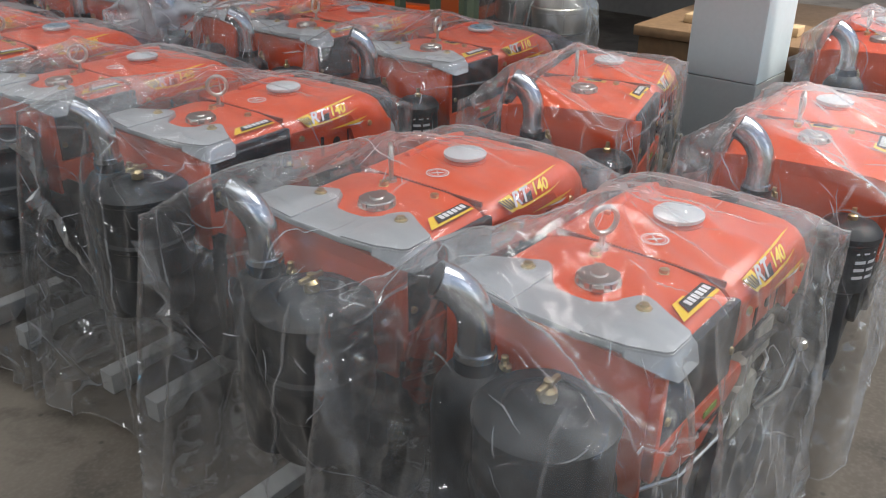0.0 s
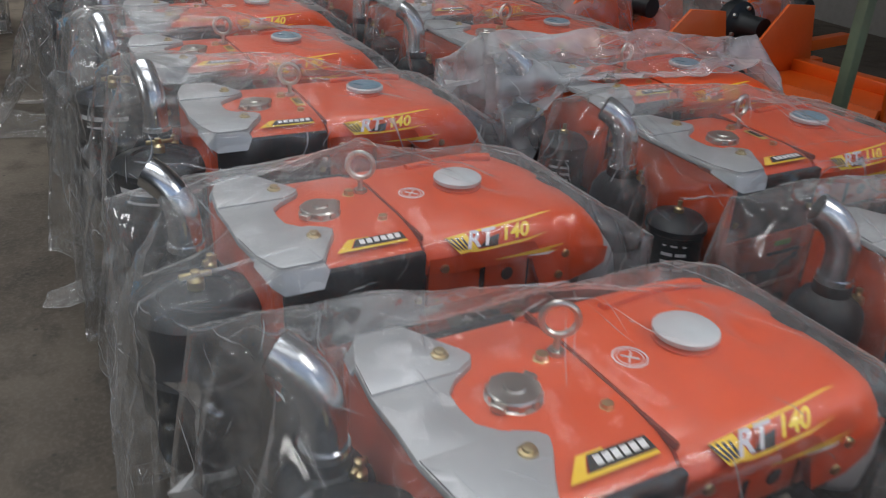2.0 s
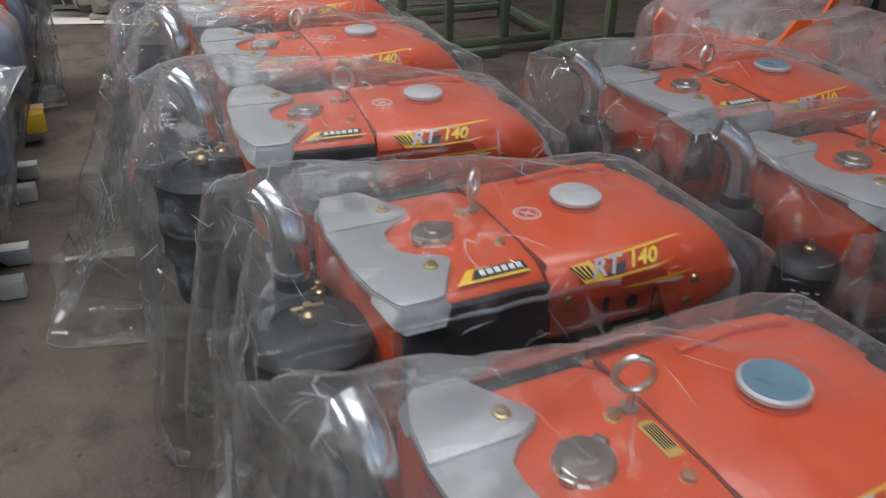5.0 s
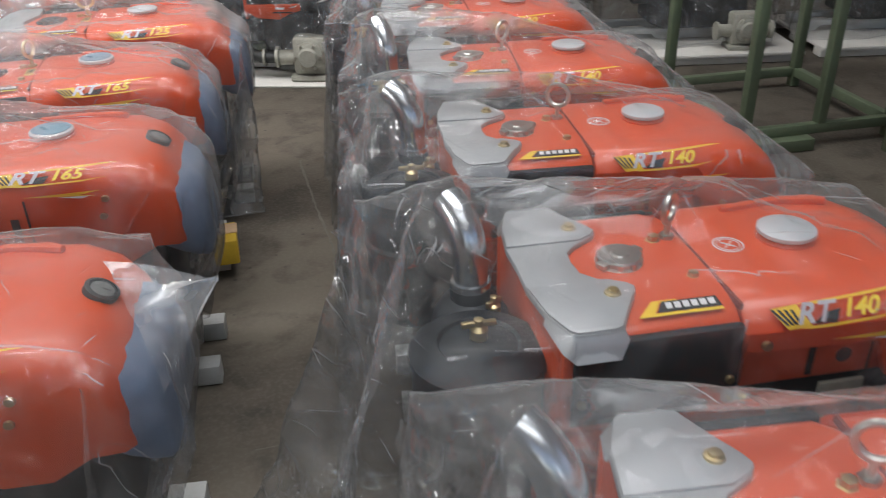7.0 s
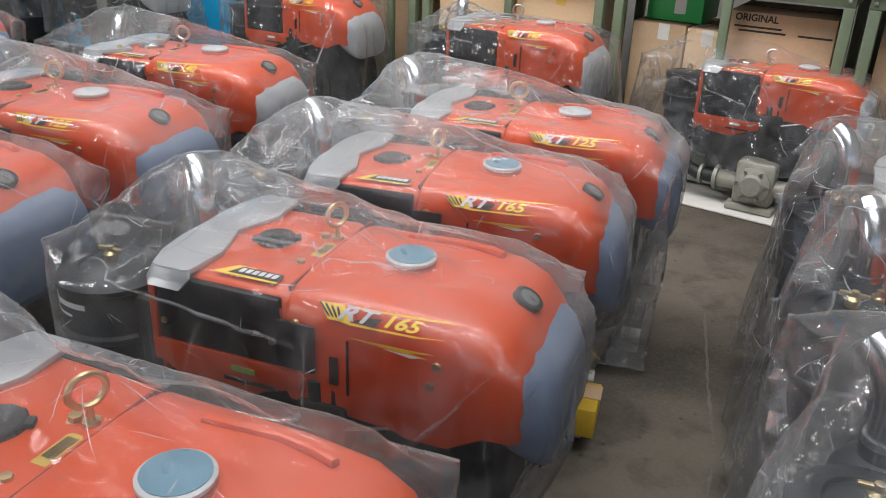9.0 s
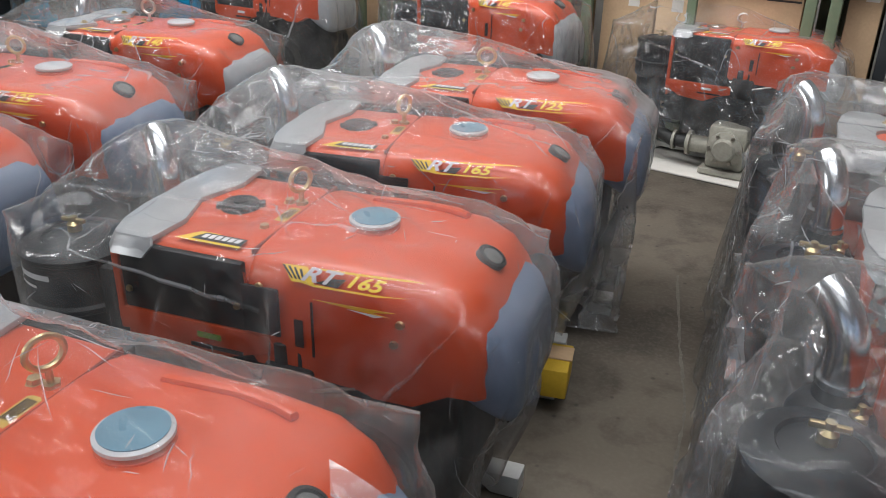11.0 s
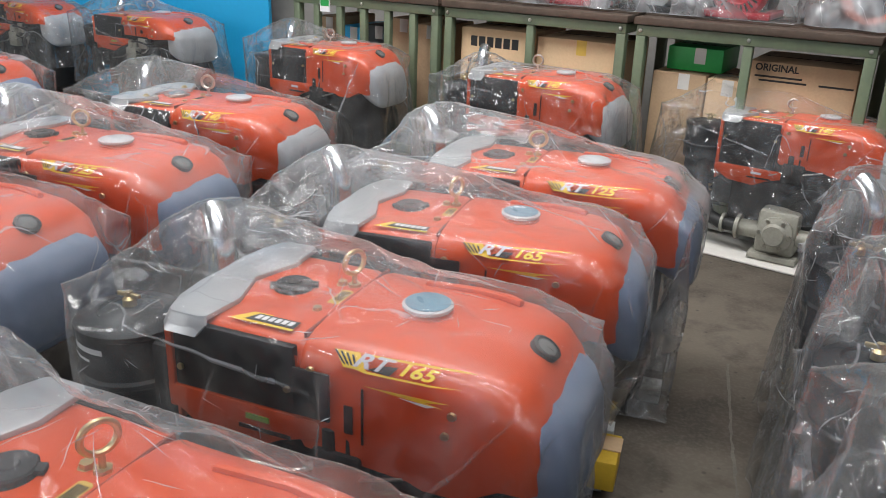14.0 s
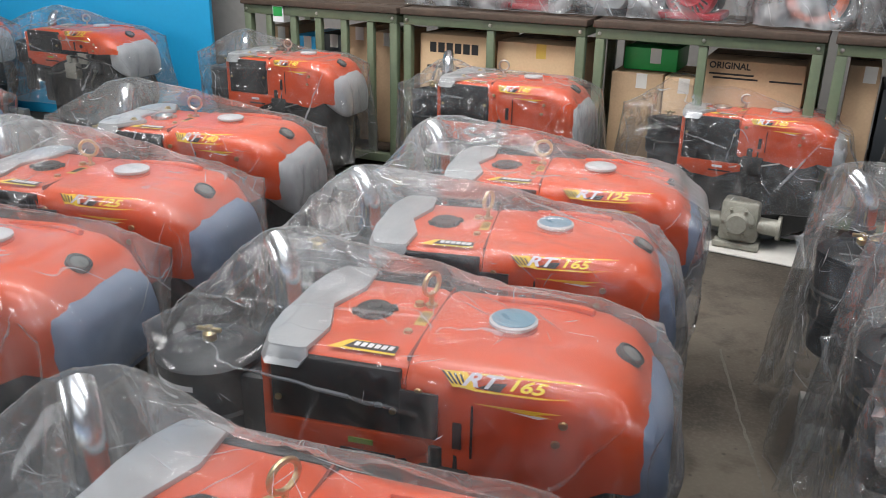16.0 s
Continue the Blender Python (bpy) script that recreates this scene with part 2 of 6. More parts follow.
DECK = material("dark_deck_board", (0.075, 0.05, 0.036), 0.75, 0, 0.2, 40, 0.2, 0.4, 5, second=(0.14, 0.1, 0.075))
YWOOD = material("yellow_block_paint", (0.62, 0.4, 0.03), 0.6, 0, 0.1, 60, 0.08, 0.3, 12, second=(0.4, 0.25, 0.04))
COLUMN_BASE = material("column_base_paint", (0.26, 0.275, 0.275), 0.55, 0, 0.04, 60, 0.04, 0.25, 4, second=(0.2, 0.21, 0.21))
COLUMN = material("column_paint", (0.6, 0.68, 0.7), 0.5, 0, 0.03, 60, 0.03, 0.2, 3, second=(0.47, 0.51, 0.52))
BLUE = material("blue_sheet", (0.015, 0.36, 0.68), 0.45, 0, 0.04, 40, 0.03, 0.2, 2, second=(0.01, 0.28, 0.55))
WALL = material("dim_wall", (0.22, 0.21, 0.2), 0.85, 0, 0.1, 20, 0.1, 0.35, 1.5)
ROOF = material("roof_sheet", (0.3, 0.31, 0.32), 0.6, 0.3, 0.1, 20, 0.1, 0.35, 1.5)
PAPER = material("pale_sheet", (0.62, 0.6, 0.56), 0.7, 0, 0.06, 30, 0.1, 0.3, 4, second=(0.45, 0.43, 0.4))
CRIMSON = material("crimson_plastic", (0.5, 0.012, 0.03), 0.35, 0, 0.05, 60, 0.02, 0.1)
GREENBOX = material("green_carton", (0.02, 0.33, 0.07), 0.5, 0, 0.05, 60, 0.02, 0.1)
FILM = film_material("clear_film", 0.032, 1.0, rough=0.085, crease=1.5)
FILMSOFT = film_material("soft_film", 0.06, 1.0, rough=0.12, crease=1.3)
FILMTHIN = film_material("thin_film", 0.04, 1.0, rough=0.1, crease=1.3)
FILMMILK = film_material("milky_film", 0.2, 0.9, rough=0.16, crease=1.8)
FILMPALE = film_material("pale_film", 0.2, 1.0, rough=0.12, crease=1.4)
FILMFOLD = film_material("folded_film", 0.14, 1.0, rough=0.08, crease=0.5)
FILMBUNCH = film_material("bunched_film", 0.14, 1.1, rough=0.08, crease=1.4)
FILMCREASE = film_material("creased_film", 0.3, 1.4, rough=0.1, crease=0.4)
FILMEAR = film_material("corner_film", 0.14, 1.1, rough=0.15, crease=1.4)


def concrete():
    m = bpy.data.materials.new("concrete_floor")
    m.use_nodes = True
    nt = m.node_tree
    b = nt.nodes["Principled BSDF"]
    co = nt.nodes.new("ShaderNodeTexCoord")
    def noise_node(scale, detail, dist=0.0):
        n = nt.nodes.new("ShaderNodeTexNoise")
        n.inputs["Scale"].default_value, n.inputs["Detail"].default_value, n.inputs["Distortion"].default_value = scale, detail, dist
        nt.links.new(co.outputs["Object"], n.inputs["Vector"])
        return n
    big, mid, fine = noise_node(0.9, 5, 0.6), noise_node(7, 6, 0.4), noise_node(90, 4)
    def mixc(fac, a, c):
        n = nt.nodes.new("ShaderNodeMix")
        n.data_type = "RGBA"
        nt.links.new(fac, n.inputs[0])
        for k, v in ((6, a), (7, c)):
            if isinstance(v, tuple):
                n.inputs[k].default_value = (*v, 1)
            else:
                nt.links.new(v, n.inputs[k])
        return n.outputs[2]
    def ramp(src, lo, hi, top=1.0):
        n = nt.nodes.new("ShaderNodeMapRange")
        n.inputs[1].default_value, n.inputs[2].default_value, n.inputs[4].default_value = lo, hi, top
        nt.links.new(src, n.inputs[0])
        return n.outputs[0]
    c1 = mixc(ramp(big.outputs["Fac"], 0.4, 0.62), (0.062, 0.051, 0.04), (0.135, 0.114, 0.09))
    c2 = mixc(ramp(mid.outputs["Fac"], 0.5, 0.66, 0.6), c1, (0.044, 0.038, 0.032))
    c3 = mixc(ramp(fine.outputs["Fac"], 0.45, 0.8, 0.35), c2, (0.17, 0.15, 0.125))
    vor = nt.nodes.new("ShaderNodeTexVoronoi")
    vor.inputs["Scale"].default_value = 14
    nt.links.new(co.outputs["Object"], vor.inputs["Vector"])
    c4 = mixc(ramp(vor.outputs["Distance"], 0.11, 0.05, 0.6), c3, (0.03, 0.028, 0.026))
    nt.links.new(c4, b.inputs["Base Color"])
    rough = nt.nodes.new("ShaderNodeMapRange")
    rough.inputs[3].default_value, rough.inputs[4].default_value = 0.6, 0.95
    nt.links.new(mid.outputs["Fac"], rough.inputs[0])
    nt.links.new(rough.outputs[0], b.inputs["Roughness"])
    b.inputs["Specular IOR Level"].default_value = 0.35
    bp = nt.nodes.new("ShaderNodeBump")
    bp.inputs["Strength"].default_value, bp.inputs["Distance"].default_value = 0.4, 0.012
    nt.links.new(mid.outputs["Fac"], bp.inputs["Height"])
    nt.links.new(bp.outputs[0], b.inputs["Normal"])
    return m


CONCRETE = concrete()


# ---- mesh helpers ----
def mesh_object(name, bm, mat, parent=None, label="", smooth=40):
    bmesh.ops.recalc_face_normals(bm, faces=bm.faces)
    me = bpy.data.meshes.new(name)
    bm.to_mesh(me)
    bm.free()
    me.materials.append(mat)
    if smooth:
        me.polygons.foreach_set("use_smooth", [True] * len(me.polygons))
        me.set_sharp_from_angle(angle=radians(smooth))
    ob = new(name, me)
    if parent is not None:
        ob.parent = parent
    if label:
        ob["label"] = label
    return ob


def part(name, bm, mat, parent, label="", smooth=40):
    return mesh_object(name, bm, mat, parent, label, smooth)


def box(bm, x0, x1, y0, y1, z0, z1, bevel=0.0, m=None):
    verts = bmesh.ops.create_cube(bm, size=1.0)["verts"]
    for v in verts:
        v.co = Vector((x0 + (v.co.x + 0.5) * (x1 - x0), y0 + (v.co.y + 0.5) * (y1 - y0), z0 + (v.co.z + 0.5) * (z1 - z0)))
    if bevel:
        edges = list({e for v in verts for e in v.link_edges})
        made = bmesh.ops.bevel(bm, geom=edges, offset=bevel, segments=2, affect="EDGES", profile=0.5)
        verts = list({v for f in made["faces"] for v in f.verts} | {v for v in verts if v.is_valid})
    if m is not None:
        bmesh.ops.transform(bm, matrix=m, verts=[v for v in verts if v.is_valid])
    return bm


def boxed(x0, x1, y0, y1, z0, z1, bevel=0.0):
    return box(bmesh.new(), x0, x1, y0, y1, z0, z1, bevel)


def lathe(bm, profile, m=Matrix(), steps=28):
    """A turned body: profile of (radius, height) about the local z axis of m."""
    rings = []
    for r, z in profile:
        if r < 1e-5:
            rings.append([bm.verts.new(m @ Vector((0, 0, z)))])
        else:
            rings.append([bm.verts.new(m @ Vector((r * math.cos(2 * math.pi * k / steps), r * math.sin(2 * math.pi * k / steps), z))) for k in range(steps)])
    for a, b in zip(rings, rings[1:]):
        for k in range(steps):
            n = (k + 1) % steps
            if len(a) == 1 and len(b) > 1:
                bm.faces.new((a[0], b[k], b[n]))
            elif len(b) == 1 and len(a) > 1:
                bm.faces.new((a[k], a[n], b[0]))
            elif len(a) > 1:
                bm.faces.new((a[k], a[n], b[n], b[k]))
    return bm


def tube(bm, points, radius, steps=12, closed=False, radii=None):
    """A round pipe along points."""
    pts = [Vector(p) for p in points]
    rings, count = [], len(pts)
    side = None
    for i, p in enumerate(pts):
        a = pts[(i - 1) % count] if (i or closed) else p
        b = pts[(i + 1) % count] if (i < count - 1 or closed) else p
        d = (b - a).normalized()
        if side is None:
            side = d.orthogonal().normalized()
        side = (side - d * side.dot(d)).normalized()
        up = d.cross(side)
        r = radii[i] if radii else radius
        rings.append([bm.verts.new(p + r * (math.cos(2 * math.pi * k / steps) * side + math.sin(2 * math.pi * k / steps) * up)) for k in range(steps)])
    pairs = list(zip(rings, rings[1:])) + ([(rings[-1], rings[0])] if closed else [])
    for a, b in pairs:
        for k in range(steps):
            n = (k + 1) % steps
            bm.faces.new((a[k], a[n], b[n], b[k]))
    if not closed:
        bm.faces.new(rings[0])
        bm.faces.new(rings[-1])
    return bm


def prism(bm, outline, z0, z1, axis="z", bevel=0.0):
    """A flat outline of (u, v) drawn out from z0 to z1 along an axis."""
    place = {"z": lambda u, v, w: (u, v, w), "y": lambda u, v, w: (u, w, v), "x": lambda u, v, w: (w, u, v)}[axis]
    low = [bm.verts.new(place(u, v, z0)) for u, v in outline]
    high = [bm.verts.new(place(u, v, z1)) for u, v in outline]
    n = len(outline)
    faces = [bm.faces.new(low[::-1]), bm.faces.new(high)]
    for k in range(n):
        faces.append(bm.faces.new((low[k], low[(k + 1) % n], high[(k + 1) % n], high[k])))
    if bevel:
        bmesh.ops.recalc_face_normals(bm, faces=faces)
        bmesh.ops.bevel(bm, geom=[e for e in faces[1].edges] + [e for e in faces[0].edges], offset=bevel, segments=2, affect="EDGES", profile=0.5)
    return bm


def loft(bm, sections):
    """A closed hull through cross-sections, each a list of points of equal count."""
    rings = [[bm.verts.new(p) for p in s] for s in sections]
    n = len(rings[0])
    for a, b in zip(rings, rings[1:]):
        for k in range(n):
            bm.faces.new((a[k], a[(k + 1) % n], b[(k + 1) % n], b[k]))
    bm.faces.new(rings[0])
    bm.faces.new(rings[-1][::-1])
    return bm


def hood_section(x, top, half, bottom, corner, lean=0.0):
    """Cross-section of the cowl: upright sides, a sloping shoulder, a slightly crowned top. lean moves the shoulder forward."""
    right = [(-half, bottom), (-half - 0.002, bottom + (top - bottom) * 0.5), (-half + 0.004, top - corner * 1.15),
             (-half + corner * 0.3, top - corner * 0.62), (-half + corner * 0.72, top - corner * 0.22), (-half + corner * 1.25, top - corner * 0.03),
             (-half * 0.4, top + 0.004)]
    pts = right + [(-y, z) for y, z in right[::-1]]
    return [(x + lean * (z - bottom), y, z) for y, z in pts]


def text_mesh(words, size, shear=0.0):
    """Letters as a flat mesh, centred on the origin, in the xy plane."""
    cu = bpy.data.curves.new("letters", "FONT")
    cu.body, cu.size, cu.align_x, cu.align_y, cu.extrude, cu.shear = words, size, "CENTER", "CENTER", 0.0003, shear
    cu.resolution_u, cu.offset = 3, size * 0.025
    ob = bpy.data.objects.new("letters", cu)
    scene.collection.objects.link(ob)
    me = bpy.data.meshes.new_from_object(ob.evaluated_get(bpy.context.evaluated_depsgraph_get()))
    bpy.data.objects.remove(ob)
    bm = bmesh.new()
    bm.from_mesh(me)
    bpy.data.meshes.remove(me)
    return bm


def flat(bm, outline, z=0.0, thick=0.0006):
    return prism(bm, outline, z, z + thick)


def placed(bm, m):
    bmesh.ops.transform(bm, matrix=m, verts=bm.verts)
    return bm


def thing(name, label, category, group=""):
    ob = new(name)
    ob.empty_display_size = 0.1
    return tagged(ob, label, category, group)


# ---- the diesel engine ----
def decal_frame(side, x, y, z, tilt, roll=0.0):
    """Where a decal lies on the cowl: its u along the engine, its v up the face."""
    if side < 0:
        return Matrix.Translation((x, y, z)) @ Matrix.Rotation(radians(tilt), 4, "X") @ Matrix.Rotation(radians(roll), 4, "Z")
    return Matrix.Translation((x, -y, z)) @ Matrix.Rotation(math.pi, 4, "Z") @ Matrix.Rotation(radians(tilt), 4, "X")


def model_decal(parent, number, m):
    """Slanted silver letters and a yellow number between thin yellow swooshes."""
    hatch = bmesh.new()
    flat(hatch, [(-0.078, 0.0115), (-0.045, 0.014), (-0.03, -0.015), (-0.06, -0.0165)])
    base = part("model_decal", placed(hatch, m), YELLOW, parent, "yellow and silver model decal")
    part("swoosh", placed(flat(bmesh.new(), [(-0.045, 0.014), (0.02, 0.018), (0.085, 0.0235), (0.105, 0.023), (0.05, 0.0165), (-0.02, 0.012)]), m), YELLOW, base)
    part("swoosh", placed(flat(bmesh.new(), [(-0.05, -0.015), (0.0, -0.0145), (0.06, -0.012), (0.09, -0.008), (0.05, -0.016), (-0.03, -0.019)]), m), YELLOW, base)
    up = m @ Matrix.Translation((0, 0, 0.0012))
    for k in range(4):
        streak = flat(bmesh.new(), [(-0.078 + k * 0.008, 0.0105 - k * 0.001), (-0.075 + k * 0.008, 0.011 - k * 0.001), (-0.058 + k * 0.005, -0.011), (-0.061 + k * 0.005, -0.011)])
        part("streak", placed(streak, up), INK, base)
    part("shadow_patch", placed(flat(bmesh.new(), [(-0.03, -0.0125), (0.0, -0.014), (0.008, 0.003), (-0.012, 0.0)]), up), INK, base)
    part("letters", placed(text_mesh("RT", 0.036, 0.4), up @ Matrix.Translation((-0.028, 0.0, 0.0012))), SILVERINK, base, "silver slanted letters")
    part("number", placed(text_mesh(number, 0.031, 0.35), up @ Matrix.Translation((0.03, 0.001, 0.0012))), YELLOWDARK, base, "yellow slanted number")


SILVERINK = material("silver_print", (0.58, 0.56, 0.6), 0.4, 0.2, 0.1, 80, 0.01, 0.3, 40)
YELLOWDARK = material("bright_number_print", (0.9, 0.68, 0.05), 0.45, 0, 0.03, 80, 0.01, 0.1, 20)


def maker_label(parent, m):
    frame_bm = flat(bmesh.new(), [(-0.07, -0.017), (0.05, -0.017), (0.05, -0.011), (-0.045, -0.011), (-0.03, 0.012), (-0.005, 0.012), (-0.005, 0.016), (-0.04, 0.016)])
    base = part("maker_label", placed(frame_bm, m), YELLOW, parent, "orange-yellow maker's label")
    part("label_field", placed(flat(bmesh.new(), [(-0.042, -0.011), (0.05, -0.011), (0.05, 0.012), (-0.028, 0.012)]), m @ Matrix.Translation((0, 0, 0.0012))), INK, base)
    for k in range(6):
        u = -0.027 + k * 0.0122
        bar = flat(bmesh.new(), [(u, -0.006), (u + 0.0085, -0.006), (u + 0.0105, 0.007), (u + 0.002, 0.007)])
        part("label_bar", placed(bar, m @ Matrix.Translation((0, 0, 0.0024))), WHITEINK, base)


def eye_bolt(parent, x, y, z, turn, mat):
    bm = bmesh.new()
    r = 0.023
    ring = [(r * math.cos(a), 0, 0.052 + r * math.sin(a)) for a in [2 * math.pi * k / 24 for k in range(24)]]
    tube(bm, ring, 0.0048, 8, closed=True)
    tube(bm, [(0, 0, -0.006), (0, 0, 0.012), (0, 0, 0.029)], 0.0048, 8)
    lathe(bm, [(0, 0), (0.012, 0), (0.012, 0.007), (0, 0.007)], Matrix.Translation((0, 0, 0)), 6)
    placed(bm, Matrix.Translation((x, y, z)) @ Matrix.Rotation(radians(turn), 4, "Z"))
    part("lifting_eye", bm, mat, parent, "zinc-plated lifting eye bolt")


def engine(name, label, number="140", disc="grey", sticker="round", nose="clear", turn=35, silver=True, pipe_turn=138, canister=False, eye=STEEL, tall=0.0, full=False, group="rows of diesel engines"):
    """A small horizontal diesel engine. Its long axis is x, the silencer end at -x; the water cap stands over the origin."""
    root = thing(name, label, "engine", group)
    # bearers
    for y in (-0.02, 0.17):
        bm = bmesh.new()
        prism(bm, [(-0.53, 0.0), (-0.46, 0.0), (-0.43, 0.028), (-0.30, 0.028), (-0.27, 0.0), (0.03, 0.0), (0.06, 0.028), (0.16, 0.028), (0.19, 0.0), (0.25, 0.0), (0.25, 0.058), (-0.53, 0.058)], y - 0.026, y + 0.026, "y", 0.004)
        part("bearer", bm, RAIL, root, "grey-painted steel bearer")
    # crankcase and block
    bm = bmesh.new()
    loft(bm, [[(-0.34, -0.1, 0.1), (-0.34, 0.14, 0.1), (-0.34, 0.14, 0.42), (-0.34, -0.1, 0.42)],
              [(-0.26, -0.135, 0.075), (-0.26, 0.16, 0.075), (-0.26, 0.16, 0.5), (-0.26, -0.135, 0.5)],
              [(0.1, -0.145, 0.075), (0.1, 0.165, 0.075), (0.1, 0.165, 0.53), (0.1, -0.145, 0.53)],
              [(0.2, -0.11, 0.12), (0.2, 0.13, 0.12), (0.2, 0.13, 0.46), (0.2, -0.11, 0.46)]])
    bmesh.ops.bevel(bm, geom=bm.edges[:], offset=0.014, segments=2, affect="EDGES", profile=0.5)
    part("crankcase", bm, CAST, root, "dark cast-iron crankcase")
    bm = bmesh.new()
    lathe(bm, [(0, 0), (0.115, 0), (0.12, 0.006), (0.12, 0.022), (0.085, 0.03), (0.08, 0.045), (0.04, 0.052), (0, 0.052)], Matrix.Translation((0.02, -0.14, 0.26)) @ Matrix.Rotation(radians(90), 4, "X"), 32)
    part("gear_cover", bm, CAST, root)
    bm = bmesh.new()
    lathe(bm, [(0, 0), (0.19, 0), (0.195, 0.006), (0.195, 0.026), (0.17, 0.03), (0.06, 0.026), (0.05, 0.034), (0, 0.034)], Matrix.Translation((0.0, 0.165, 0.29)) @ Matrix.Rotation(radians(-90), 4, "X"), 40)
    part("flywheel", bm, CAST, root, "dark flywheel with a stepped hub")
    # cylinder head and fuel pipes
    bm = bmesh.new()
    box(bm, -0.43, -0.33, -0.08, 0.1, 0.2, 0.42, 0.012)
    for k in range(5):
        box(bm, -0.44 - 0.003, -0.425, -0.07, 0.09, 0.225 + k * 0.038, 0.235 + k * 0.038)
    part("cylinder_head", bm, CAST, root, "ribbed dark cylinder head")
    bm = bmesh.new()
    tube(bm, [(-0.05, -0.15, 0.5), (-0.08, -0.175, 0.47), (-0.16, -0.18, 0.43), (-0.26, -0.165, 0.41), (-0.33, -0.12, 0.4)], 0.005, 8)
    tube(bm, [(0.05, -0.15, 0.52), (0.04, -0.18, 0.48), (-0.04, -0.185, 0.455), (-0.12, -0.17, 0.45)], 0.004, 8)
    part("fuel_pipe", bm, STEEL, root)
    bm = bmesh.new()
    box(bm, -0.12, -0.03, -0.19, -0.145, 0.4, 0.5, 0.008)
    lathe(bm, [(0, 0), (0.018, 0), (0.018, 0.05), (0.012, 0.055), (0, 0.055)], Matrix.Translation((-0.09, -0.168, 0.49)), 14)
    lathe(bm, [(0, 0), (0.014, 0), (0.014, 0.04), (0, 0.04)], Matrix.Translation((-0.055, -0.168, 0.49)), 14)
    part("injection_pump", bm, CAST if nose == "blue" or full else OLIVE, root, "cast injection pump")
    bm = bmesh.new()
    lathe(bm, [(0, 0), (0.03, 0), (0.032, 0.01), (0.03, 0.065), (0.022, 0.075), (0, 0.075)], Matrix.Translation((0.1, -0.165, 0.44)), 20)
    if nose != "blue" and not full:
        part("fuel_filter", bm, BLACK, root)
    bm = bmesh.new()
    tube(bm, [(0.06, -0.17, 0.36), (0.09, -0.2, 0.4), (0.13, -0.205, 0.46)], 0.006, 8)
    lathe(bm, [(0, -0.014), (0.011, -0.008), (0.014, 0), (0.011, 0.008), (0, 0.014)], Matrix.Translation((0.135, -0.206, 0.475)), 12)
    if nose != "blue" and not full:
        part("lever", bm, STEEL, root)
    rods = nose != "blue" and not full
    bm = bmesh.new()
    tube(bm, [(-0.1, -0.17, 0.535), (-0.03, -0.178, 0.545), (0.05, -0.176, 0.53), (0.12, -0.165, 0.5)], 0.006, 8)
    tube(bm, [(-0.08, -0.18, 0.5), (-0.02, -0.184, 0.475), (0.06, -0.18, 0.46), (0.09, -0.17, 0.42)], 0.0045, 8)
    if rods:
        part("control_rod", bm, CAST, root, "dark control rod and pipe")
        part("bracket", boxed(-0.02, 0.05, -0.176, -0.168, 0.5, 0.565, 0.003), OLIVE, root)
    bm = lathe(bmesh.new(), [(0, 0), (0.02, 0), (0.02, 0.012), (0.012, 0.018), (0.012, 0.03), (0, 0.032)], Matrix.Translation((0.07, -0.16, 0.555)) @ Matrix.Rotation(radians(90), 4, "X"), 16)
    if rods:
        part("throttle_knob", bm, BLACK, root)
    # air cleaner with its label, silencer with chrome elbow
    bm = bmesh.new()
    high = 0.025
    ax, ay = (-0.555, -0.095) if nose == "blue" else (-0.488, -0.06)
    if canister:
        lathe(bm, [(0, 0.33), (0.08, 0.33), (0.09, 0.345), (0.09, 0.43), (0.07, 0.455), (0, 0.46)], Matrix.Translation((ax, ay + 0.04, 0)), 36)
    else:
        lathe(bm, [(0, 0.3 + high), (0.07, 0.3 + high), (0.082, 0.31 + high), (0.085, 0.33 + high), (0.085, 0.4 + high), (0.094, 0.405 + high), (0.098, 0.412 + high), (0.098, 0.47 + high), (0.103, 0.474 + high), (0.103, 0.484 + high), (0.097, 0.49 + high),
                   (0.097, 0.575 + high), (0.101, 0.578 + high), (0.101, 0.588 + high), (0.094, 0.594 + high), (0.06, 0.603 + high), (0.056, 0.598 + high), (0.03, 0.606 + high), (0, 0.607 + high)], Matrix.Translation((ax, ay, 0)), 40)
    cleaner = part("air_cleaner", bm, BLACK, root, "black cylindrical air cleaner")
    if disc == "blue" and not canister:
        for a0, a1, z0, z1 in ((205, 280, 0.572, 0.584), (215, 262, 0.552, 0.558)):
            bm = bmesh.new()
            arc = [radians(a0 + (a1 - a0) * q / 8) for q in range(9)]
            low = [bm.verts.new((0.0985 * math.cos(a) + ax, 0.0985 * math.sin(a) + ay, z0)) for a in arc]
            high = [bm.verts.new((0.0985 * math.cos(a) + ax, 0.0985 * math.sin(a) + ay, z1)) for a in arc]
            for q in range(8):
                bm.faces.new((low[q], low[q + 1], high[q + 1], high[q]))
            part("band_label", bm, WHITEINK, cleaner, "pale blue-white label band")
    bm = bmesh.new()
    lathe(bm, [(0, 0), (0.013, 0), (0.013, 0.014), (0.007, 0.02), (0.007, 0.03), (0, 0.032)], Matrix.Translation((ax, ay, 0.635)), 12)
    box(bm, ax - 0.025, ax + 0.025, ay - 0.004, ay + 0.004, 0.653, 0.662, 0.002)
    if not canister:
        part("wing_nut", bm, BRASS, cleaner, "brass wing nut")
    bm = bmesh.new()
    sx, sy = -0.472, 0.072
